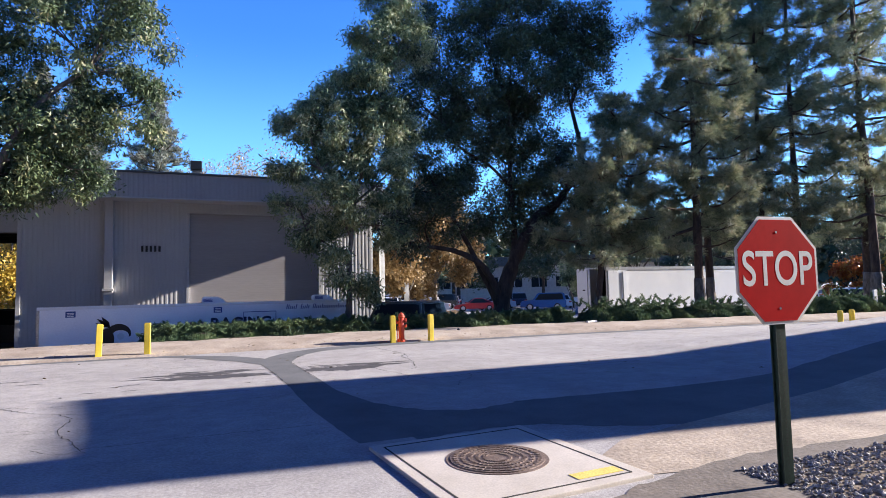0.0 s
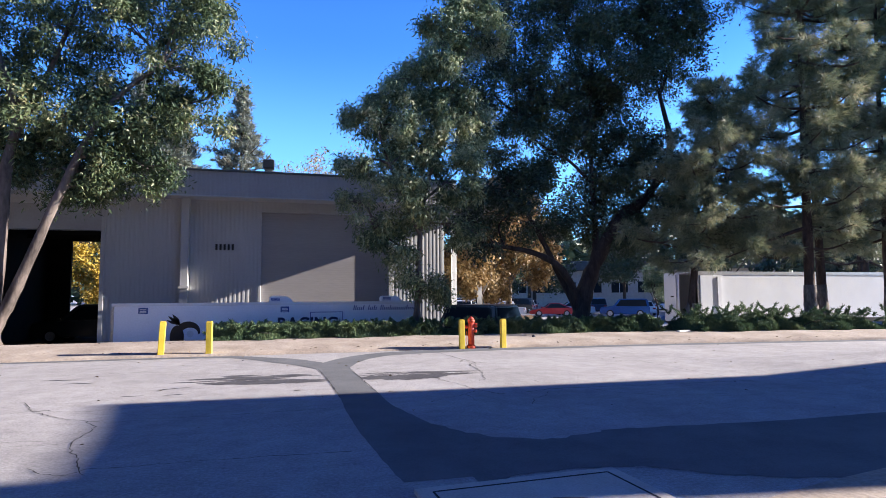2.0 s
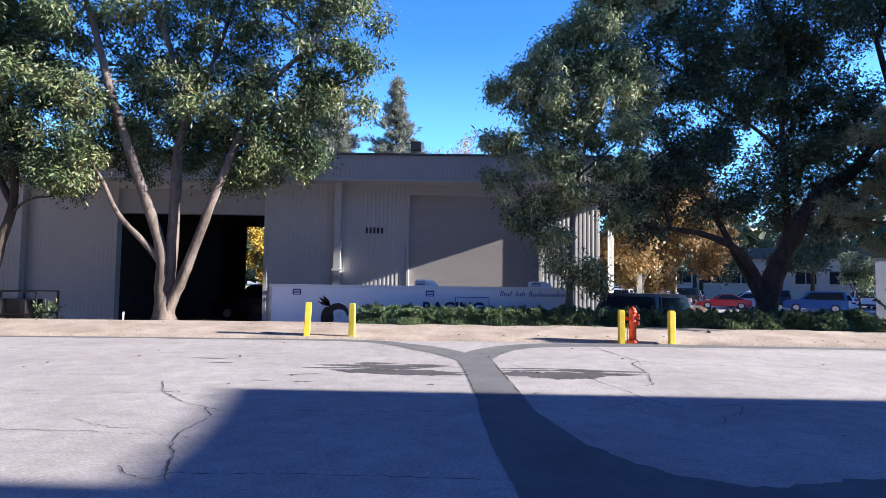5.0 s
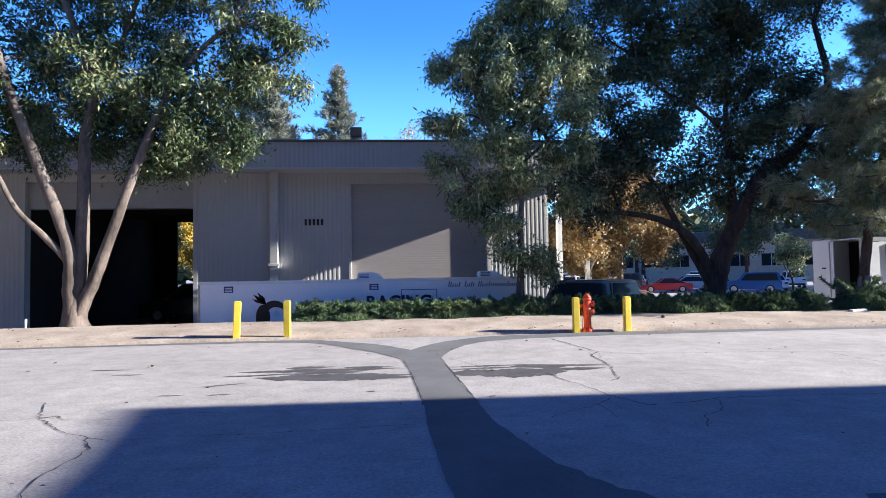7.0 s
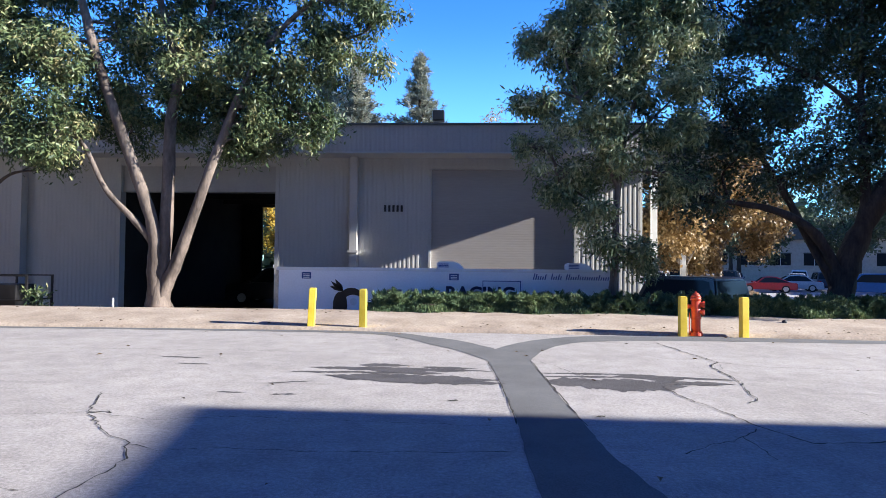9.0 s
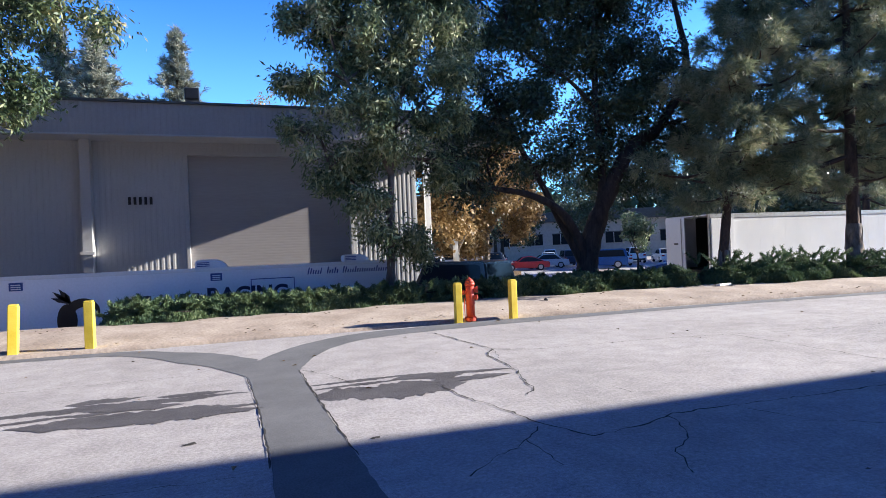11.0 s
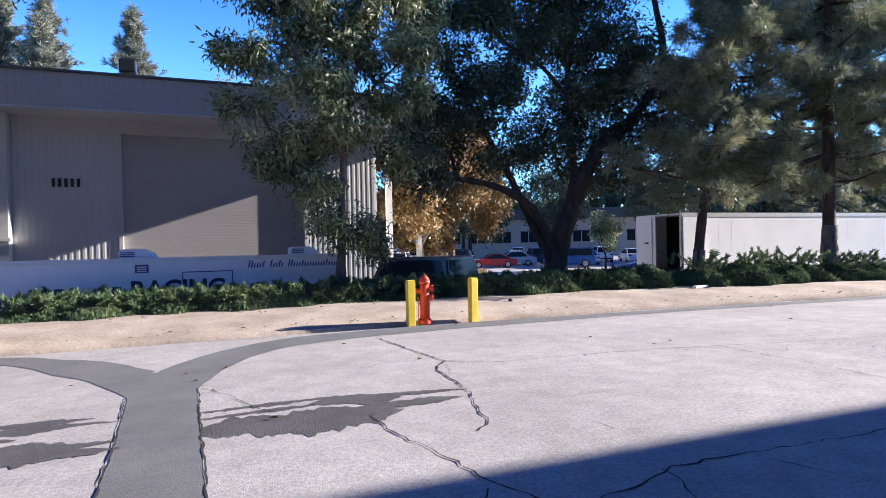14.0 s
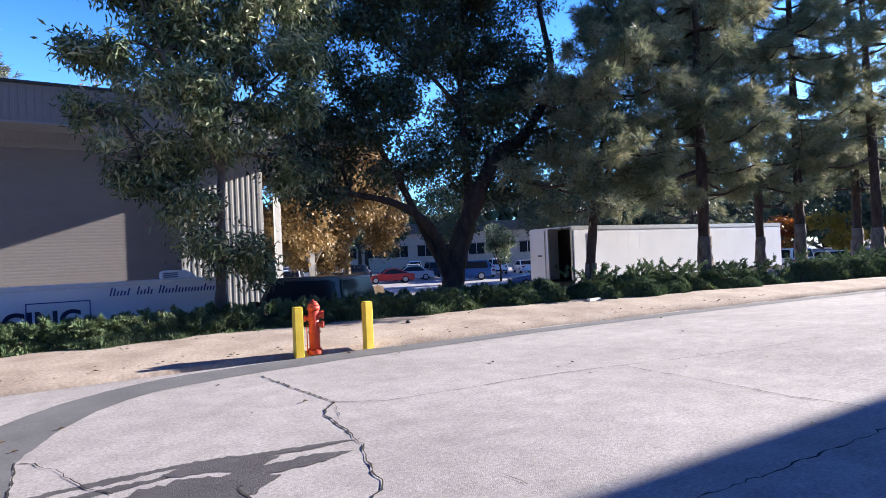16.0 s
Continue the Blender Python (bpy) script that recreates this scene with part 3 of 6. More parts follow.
M_STAIN = mat("oily_asphalt", (0.065, 0.062, 0.066), (0.10, 0.095, 0.10), 3, 0.75, 0.5, 110)
build_stain((((1.45, 6.83), (2.75, 6.83), 0.05), ((1.45, 6.64), (2.65, 6.65), 0.045), ((1.42, 6.28), (2.95, 6.31), 0.24), ((2.0, 6.11), (3.0, 6.21), 0.22),
             ((2.35, 6.71), (3.10, 6.59), 0.15), ((2.6, 6.75), (3.72, 6.59), 0.05), ((2.6, 6.39), (3.58, 6.37), 0.10)), 40)
build_stain((((-1.35, 6.92), (0.95, 6.86), 0.11), ((-0.75, 7.12), (-0.05, 7.18), 0.09), ((0.05, 7.06), (0.75, 7.02), 0.07), ((-1.45, 6.62), (0.1, 6.66), 0.045),
             ((-1.0, 6.42), (1.02, 6.34), 0.16), ((-0.6, 6.28), (1.05, 6.16), 0.14), ((-0.45, 6.74), (0.35, 6.66), 0.10)), 60)
build_stain((((-1.85, 5.50), (-1.55, 5.52), 0.025), ((-1.3, 5.45), (-1.0, 5.47), 0.025), ((-1.5, 5.96), (-1.05, 6.08), 0.025), ((-3.5, 7.5), (-2.9, 7.42), 0.03), ((-3.0, 7.0), (-2.5, 6.98), 0.02)), 80)


# ---- building ----
WALL_Y, FAS_Y = 21.0, 19.8
TOP, SOF = 6.05, 5.12


def ribbed(x0, x1, z0, z1, y, material, name, parent, label="", pitch=0.165, depth=0.007):
    """Vertical ribbed metal sheet with a front and a back."""
    n = int((x1 - x0) / pitch)
    pr = []
    for i in range(n + 1):
        a = x0 + i * pitch
        for dx, dy in ((0.0, 0), (0.055, 0), (0.075, -depth), (0.135, -depth)):
            if a + dx < x1:
                pr.append((a + dx, y + dy))
    pr.append((x1, y))
    v = [(x, yy, z0) for x, yy in pr] + [(x, yy, z1) for x, yy in pr]
    m = len(pr)
    f = [(i, i + 1, m + i + 1, m + i) for i in range(m - 1)]
    b = len(v)
    v += [(x0, y + 0.12, z0), (x1, y + 0.12, z0), (x1, y + 0.12, z1), (x0, y + 0.12, z1)]
    f.append((b + 1, b, b + 3, b + 2))
    f.append((0, m, b + 3, b))
    f.append((m - 1, b + 1, b + 2, 2 * m - 1))
    return link_mesh(name, v, f, material, parent, label)


def build_building():
    B = empty("warehouse", pose(0, 0, 0), "low grey ribbed metal warehouse with deep fascia", "warehouse")
    # wall sections, split round the shutter and the open bay
    ribbed(-30, -12.56, LOW, SOF, WALL_Y, M_WALL, "wall", B)
    ribbed(-6.53, -0.86, LOW, SOF, WALL_Y, M_WALL, "wall", B)
    ribbed(4.42, 6.7, LOW, SOF, WALL_Y, M_WALL, "wall", B)
    ribbed(-0.86, 4.42, 4.71, SOF, WALL_Y, M_WALL, "wall", B)
    part("wall", box(-12.56, -6.53, WALL_Y, WALL_Y + 0.12, 4.82, SOF), M_WALL, B)
    # shutter curtain with slats
    v, f = [], []
    zs = np.arange(LOW, 4.72, 0.09)
    for z in zs:
        for dy, dz in ((0.0, 0.0), (-0.0012, 0.03), (-0.0012, 0.06)):
            v += [(-0.86, WALL_Y + 0.14 + dy, z + dz), (4.42, WALL_Y + 0.14 + dy, z + dz)]
    f = [(2 * i, 2 * i + 1, 2 * i + 3, 2 * i + 2) for i in range(len(v) // 2 - 1)]
    link_mesh("shutter", v, f, M_DOOR, B, "closed grey rolling shutter")
    for x in (-0.86, 4.42):
        part("jamb", box(x - 0.05, x + 0.05, WALL_Y - 0.04, WALL_Y + 0.28, LOW, 4.72, 0.006), M_WALL, B)
    part("lintel", box(-0.95, 4.5, WALL_Y - 0.045, WALL_Y + 0.25, 4.71, 4.83, 0.006), M_WALL, B)
    # open bay header, jambs
    part("header", box(-12.5, -6.6, WALL_Y + 0.10, WALL_Y + 0.5, 3.85, 4.82, 0.01), M_FASCIA, B, "rolled-up shutter box over the open bay")
    for x in (-12.56, -6.53):
        part("jamb", box(x - 0.07, x + 0.07, WALL_Y - 0.05, WALL_Y + 0.3, LOW, 4.9, 0.006), M_WALL, B)
    # fascia and soffit
    ribbed(-30, 7.0, SOF, TOP, FAS_Y, M_FASCIA, "fascia", B, "deep ribbed metal fascia")
    part("soffit", box(-30, 7.0, FAS_Y + 0.12, WALL_Y + 0.2, SOF, SOF + 0.05), M_WALL, B)
    part("roof_edge", box(-30, 7.06, FAS_Y - 0.09, FAS_Y + 0.2, TOP, TOP + 0.07, 0.01), M_ROOF, B, "dark metal roof edge")
    part("fascia_trim", box(-30, 7.03, FAS_Y - 0.06, FAS_Y + 0.02, SOF - 0.05, SOF, 0.008), M_WALL, B)
    part("roof", box(-30, 7.0, FAS_Y + 0.2, 40, TOP - 0.15, TOP), M_ROOF, B)
    part("gable", box(6.9, 7.02, FAS_Y + 0.13, 40, SOF, TOP - 0.15), M_FASCIA, B)
    # side and rear walls, inner partition
    part("side_wall", box(6.58, 6.7, WALL_Y + 0.125, 39.8, LOW, TOP - 0.16), M_WALL, B)
    # bay surfaces are coloured near-black to stand in for the bay's shade
    part("rear_wall", box(-30, -11.5, 33.0, 33.2, LOW, TOP - 0.16), M_GLOOM, B)
    part("rear_wall", box(-9.6, 6.58, 33.0, 33.2, LOW, TOP - 0.16), M_GLOOM, B)
    part("rear_wall", box(-11.5, -9.6, 33.0, 33.2, 4.4, TOP - 0.16), M_GLOOM, B)
    part("partition", box(-12.72, -12.6, WALL_Y + 0.4, 33, LOW, TOP - 0.16), M_GLOOM, B)
    part("partition", box(-6.5, -6.4, WALL_Y + 0.4, 30.5, LOW, TOP - 0.16), M_GLOOM, B)
    part("bay_floor", box(-12.6, -6.5, WALL_Y, 33, LOW - 0.05, LOW + 0.02), M_GLOOM, B)
    part("yard_wall", box(-14, -7, 36.0, 36.2, LOW, 0.45), M_TRIM, B, "low pale wall behind the bay")
    for x in (-10.9, -8.0):
        f = part("tube_light", box(x - 0.6, x + 0.6, 22.4, 22.5, 4.16, 4.22, 0.01), M_TRIM, B, "fluorescent tube fitting under the roof")
        part("tube", box(x - 0.55, x + 0.55, 22.42, 22.48, 4.135, 4.158), M_TUBE, f, "lit fluorescent tube")
    for i in range(4):
        part("roof_beam", box(-12.6, -6.5, 23 + 2.4 * i, 23.12 + 2.4 * i, 4.3, 4.55), M_GLOOM, B)
    # downspout pilasters
    for x in (-3.62, -16.25):
        part("pilaster", box(x - 0.14, x + 0.14, WALL_Y - 0.36, WALL_Y - 0.04, LOW, SOF, 0.012), M_WALL, B)
        part("downspout_outlet", box(x - 0.2, x + 0.2, WALL_Y - 0.42, WALL_Y - 0.36, 1.62, 1.72, 0.01), M_WALL, B)
    # corner post
    part("corner_post", box(6.705, 6.80, WALL_Y - 0.004, WALL_Y + 0.12, LOW, SOF, 0.006), M_TRIM, B)
    # house number, kept as plain bars
    for i in range(5):
        bm = box(-2.54 + i * 0.152, -2.46 + i * 0.152, WALL_Y - 0.05, WALL_Y - 0.042, 3.14, 3.38)
        part("number_plate_bar", bm, M_BLACK, B, "dark painted number bar")
    return B


build_building()


# ---- unseen building to the east, shaped to cast the shade on the lot ----
def build_neighbour():
    N = empty("office_block", pose(22.60, 1.83, 0, 0, 0, -1.2), "plain unseen block whose shade falls on the lot", "building")
    plan = ((0.0, 0.0), (0.45, -1.94), (0.72, -4.3), (18, -4.3), (18, 0.0))

    def prism(z0, z1, grow):
        bm = bmesh.new()
        lo = [bm.verts.new((x + (grow if x > 9 else -grow * 0.2), y + (grow if y > -1 else -grow), z0)) for x, y in plan]
        hi = [bm.verts.new((v.co.x, v.co.y, z1)) for v in lo]
        bm.faces.new(lo[::-1])
        bm.faces.new(hi)
        for k in range(5):
            bm.faces.new((lo[k], lo[(k + 1) % 5], hi[(k + 1) % 5], hi[k]))
        return bm

    part("wall", prism(-0.5, 8.2, 0.0), M_WALL, N)
    part("roof", prism(8.2, 8.3, 0.05), M_ROOF, N)
    # raised corner added only to lengthen the near end of the shade
    part("raised_corner", box(0.72, 3.2, -4.3, -3.5, 8.3, 9.25), M_WALL, N)
    return N


build_neighbour()


def build_south_block():
    """Unseen block added behind the viewpoint to close the lot and cut sky light."""
    N = empty("south_warehouse", pose(-4, -8.5, 0), "tall unseen block added to cut southern sky light", "building")
    part("wall", box(-30, 26, -14, 0, -0.5, 12.0), M_BLOCKER, N)
    part("roof", box(-30.2, 26.2, -14.2, 0.2, 12.0, 12.25), M_ROOF, N)
    return N


build_south_block()


def build_west_block():
    """Unseen block added on the lot's far side to cut western sky light."""
    N = empty("west_warehouse", pose(-27, 6, 0), "plain unseen block added to cut western sky light", "building")
    part("wall", box(-12, 0, -14.4, 12, -0.5, 9.5), M_BLOCKER, N)
    part("roof", box(-12.2, 0.2, -14.4, 12.2, 9.5, 9.75), M_ROOF, N)
    return N


build_west_block()


# ---- white posts in the yard beside the warehouse, with a deck added to shade it ----
def build_shade_canopy():
    C = empty("side_canopy", pose(0, 0, 0), "white posts beside the warehouse with an added shade deck", "canopy")
    # deck is added, hidden by foliage, to cast the shutter's slanting shade
    part("deck", box(7.05, 8.95, 19.2, 23.0, 5.02, 5.14), M_ROOF, C)
    part("deck", box(7.05, 10.45, 23.0, 27.0, 5.02, 5.14), M_ROOF, C)
    part("post", box(7.45, 7.65, 22.0, 22.2, LOW, 5.02, 0.01), M_TRIM, C, "white steel post")
    part("post", box(10.1, 10.3, 26.4, 26.6, LOW, 5.02, 0.01), M_TRIM, C, "white steel post")
    return C


build_shade_canopy()


# ---- trees ----
def ellipse_blobs(rows, y, ry=None):
    return [(x, y + dy, z, r, ry or r, rz) for x, z, r, rz, dy in rows]


def tree(name, label, base, limbs, blobs, bark, leaf, rng_seed, count, length, width, droop, size=0.4, seg=9, shell=0.5, rough=0.25, twig_r=0.018, cat="tree"):
    """Trunk and limbs as one mesh, crown of many leaves as another; thin branches reach into every clump."""
    T = empty(name, pose(*base), label, cat)
    inv = Vector(base)
    tb = Tubes()
    nodes = []
    for pts, r0, r1 in limbs:
        path = tb.add([Vector(p) - inv for p in pts], r0, r1, seg=seg, k=5, rough=rough, flare=0.25 if pts[0][2] < base[2] + 0.3 else 0)
        nodes += path[len(path) // 3:]
    rng = np.random.default_rng(rng_seed)
    rnd = random.Random(rng_seed)
    lb = [(b[0] - base[0], b[1] - base[1], b[2] - base[2], *b[3:]) for b in blobs]
    for b in lb:
        c = Vector(b[:3])
        low = [q for q in nodes if q.z < c.z + 0.3] or nodes
        st = min(low, key=lambda q: (q - c).length)
        mid = (st + c) / 2 + Vector((rnd.uniform(-0.25, 0.25), rnd.uniform(-0.25, 0.25), 0.2))
        tb.add([st, mid, c], twig_r * 2.4, twig_r, seg=5, k=3)
        for _ in range(5):
            d = Vector((rnd.gauss(0, 1), rnd.gauss(0, 1), rnd.gauss(0.1, 0.7))).normalized()
            e = c + Vector((d.x * b[3], d.y * b[4], d.z * b[5])) * 0.85
            s0 = mid.lerp(c, rnd.random())
            tb.add([s0, (s0 + e) / 2 + Vector((0, 0, 0.12)), e], twig_r, twig_r * 0.35, seg=4, k=2)
    link_mesh("trunk", tb.v, tb.f, bark, T, smooth=True)
    foliage("crown", rng, lb, count, length, width, droop, leaf, T, shell=shell, size=size)
    return T


def build_gum():
    y = 13.8
    limbs = (
        ([(-7.0, y, -0.4), (-7.01, y, 0.1), (-6.99, y, 0.7), (-6.96, y, 1.45)], 0.42, 0.13),
        ([(-7.03, y, 0.1), (-7.08, y - 0.05, 1.0), (-7.13, y - 0.1, 2.06), (-7.63, y - 0.2, 3.64), (-8.5, y - 0.3, 6.1), (-9.3, y - 0.2, 8.6), (-10.2, y, 10.2)], 0.215, 0.06),
        ([(-6.98, y, 0.1), (-6.96, y + 0.03, 0.9), (-6.87, y + 0.05, 2.85), (-6.8, y, 4.77), (-6.68, y + 0.1, 6.0), (-7.05, y, 7.5), (-8.0, y + 0.2, 9.8)], 0.20, 0.06),
        ([(-6.95, y, 0.0), (-6.84, y - 0.05, 0.6), (-6.5, y - 0.1, 1.3), (-5.76, y - 0.25, 3.25), (-4.95, y - 0.2, 5.4), (-4.3, y, 6.75), (-3.2, y, 7.8)], 0.19, 0.05),
        ([(-7.1, y, 1.6), (-7.5, y - 0.2, 2.2), (-8.23, y - 0.3, 3.0), (-8.83, y - 0.3, 4.1), (-9.5, y - 0.4, 4.7)], 0.10, 0.03),
        ([(-6.75, y + 0.1, 5.4), (-6.2, y + 0.3, 7.0), (-5.6, y + 0.4, 9.0), (-5.2, y + 0.4, 11.0)], 0.09, 0.03),
        ([(-4.9, y, 5.5), (-3.9, y + 0.2, 6.0), (-2.9, y + 0.1, 6.6), (-2.0, y, 6.9)], 0.06, 0.02),
    )
    rows = ((-9.5, 5.0, 1.0, 0.95, -0.3), (-10.6, 6.6, 1.2, 1.0, 0.2), (-10.2, 8.6, 1.4, 1.0, 0.3), (-8.1, 8.9, 1.2, 0.9, 0.4),
            (-6.5, 6.4, 0.95, 0.75, -0.2), (-5.9, 8.7, 1.3, 0.9, 0.3), (-4.2, 8.8, 1.3, 0.9, 0.0), (-3.9, 5.9, 0.95, 0.9, 0.2),
            (-2.9, 7.6, 1.0, 0.8, 0.1), (-2.0, 8.8, 0.9, 0.7, 0.0), (-1.6, 7.3, 0.75, 0.6, 0.0), (-2.2, 6.3, 0.7, 0.55, 0.0),
            (-5.0, 4.9, 0.9, 0.7, 0.3), (-3.4, 4.8, 0.75, 0.6, 0.1), (-7.4, 11.0, 2.2, 1.2, 0.3), (-4.2, 10.8, 2.0, 1.2, 0.2), (-10.5, 10.8, 2.0, 1.2, 0.3),
            (-8.7, 7.2, 0.9, 0.7, 0.9), (-5.0, 7.2, 0.9, 0.8, 0.8), (-9.2, 6.2, 0.9, 0.7, -0.4), (-7.2, 7.6, 0.9, 0.6, 0.9), (-4.6, 6.6, 0.8, 0.7, 0.4), (-3.2, 6.4, 0.8, 0.7, 0.3), (-9.6, 12.5, 2.2, 1.3, 0.0), (-5.6, 12.8, 2.4, 1.3, 0.0), (-2.6, 10.2, 1.4, 0.9, 0.0), (-9.4, 4.2, 0.8, 0.6, -0.4), (-8.4, 5.4, 0.8, 0.6, 0.5), (-7.3, 5.5, 0.7, 0.5, 0.8), (-6.1, 5.3, 0.7, 0.6, 0.6), (-5.5, 5.9, 0.8, 0.7, 0.2), (-4.3, 5.0, 0.8, 0.5, 0.3), (-10.2, 4.0, 0.8, 0.6, 0.0), (-8.2, 4.6, 0.8, 0.55, 0.7), (-7.0, 4.7, 0.8, 0.5, 0.9), (-5.6, 4.6, 0.8, 0.55, 0.8), (-4.7, 4.5, 0.75, 0.5, 0.6), (-9.2, 5.4, 0.9, 0.6, 0.8), (-6.4, 5.9, 0.9, 0.6, 1.0), (-8.0, 6.6, 0.9, 0.6, 1.0), (-5.2, 4.0, 0.6, 0.4, 0.5))
    return tree("gum_tree", "tall multi-stemmed gum tree with peeling pale bark", (-7.0, y, -0.1), limbs, ellipse_blobs(rows, y), M_BARK_EU, M_LF_EU,
                11, 190000, 0.145, 0.022, 0.7, size=0.30, shell=0.3)


def build_left_tree():
    y = 13.9
    limbs = (([(-12.1, y, -0.4), (-12.05, y, 0.8), (-11.7, y, 2.2), (-11.4, y, 3.5), (-11.6, y, 6.0)], 0.20, 0.08),
             ([(-11.45, y, 3.3), (-12.6, y + 0.2, 5.0), (-14.4, y + 0.3, 6.6), (-16.0, y + 0.4, 7.6)], 0.10, 0.03),
             ([(-11.6, y, 2.9), (-10.9, y - 0.1, 3.4), (-10.2, y - 0.1, 3.5)], 0.05, 0.02))
    rows = ((-11.8, 4.8, 1.0, 0.8, 0.0), (-11.3, 6.0, 1.1, 0.9, -0.2), (-11.7, 7.4, 1.3, 1.0, 0.0), (-13.2, 5.8, 1.4, 1.2, 0.2), (-13.0, 8.3, 1.8, 1.2, 0.0), (-12.9, 4.2, 0.8, 0.6, 0.0), (-15.0, 5.5, 1.6, 1.2, 0.3), (-16.6, 7.5, 1.8, 1.3, 0.5), (-14.6, 7.2, 1.5, 1.1, 0.4), (-15.0, 9.6, 2.0, 1.3, 0.2), (-12.2, 9.4, 1.5, 1.1, 0.6), (-17.6, 5.2, 1.3, 1.0, 0.6), (-14.2, 4.6, 1.1, 0.8, 0.8))
    return tree("gum_tree", "gum tree with a dark leaning trunk beside the warehouse", (-12.1, y, -0.1), limbs, ellipse_blobs(rows, y), M_BARK_DK, M_LF_EU,
                12, 105000, 0.145, 0.022, 0.7, size=0.30, shell=0.3)


def build_olive():
    y = 14.6
    limbs = (([(4.2, y, -0.4), (4.22, y, 0.5), (4.28, y, 1.6), (4.31, y, 2.8), (4.55, y, 4.8), (5.2, y, 6.6), (5.5, y, 8.5)], 0.125, 0.03),
             ([(4.35, y, 3.2), (3.7, y - 0.1, 4.6), (3.1, y - 0.2, 6.0), (2.8, y, 7.4)], 0.06, 0.02),
             ([(4.3, y, 2.2), (3.7, y + 0.2, 2.9), (2.9, y + 0.3, 3.4)], 0.04, 0.015),
             ([(4.5, y, 4.4), (5.2, y - 0.1, 5.0), (5.8, y, 5.6)], 0.05, 0.018))
    rows = ((3.3, 6.6, 0.95, 0.75, 0.0), (4.8, 6.9, 0.95, 0.7, 0.0), (2.4, 5.3, 0.65, 0.55, 0.0), (5.7, 5.5, 0.75, 0.6, -0.2), (3.7, 4.7, 0.8, 0.55, -0.4),
            (3.0, 3.5, 0.85, 0.6, 0.2), (5.5, 4.6, 0.65, 0.5, -0.3), (4.4, 4.0, 0.7, 0.5, 0.0), (4.0, 1.8, 0.45, 0.5, 0.0), (4.9, 1.4, 0.5, 0.55, 0.1),
            (3.7, 2.7, 0.5, 0.4, -0.2), (2.7, 6.9, 0.75, 0.6, 0.2), (4.0, 8.2, 0.85, 0.7, 0.0), (5.2, 8.4, 1.1, 0.9, 0.2), (5.2, 9.8, 1.0, 0.8, 0.0), (6.2, 6.9, 0.8, 0.7, 0.2), (2.2, 4.3, 0.45, 0.35, 0.2), (6.0, 3.4, 0.6, 0.5, 0.3), (6.2, 10.4, 1.2, 1.0, 0.2), (5.9, 11.6, 1.2, 0.9, 0.0), (3.9, 5.7, 0.9, 0.6, 0.3), (5.0, 5.9, 0.8, 0.6, 0.3), (3.4, 7.6, 0.9, 0.7, 0.3), (5.6, 7.6, 0.9, 0.7, 0.3))
    return tree("willow_gum_tree", "slender grey-green willow-leaved gum tree in the hedge", (4.2, y, -0.1), limbs, ellipse_blobs(rows, y), M_BARK_EU, M_LF_T2,
                13, 96000, 0.15, 0.022, 0.8, size=0.25, seg=8, shell=0.3)


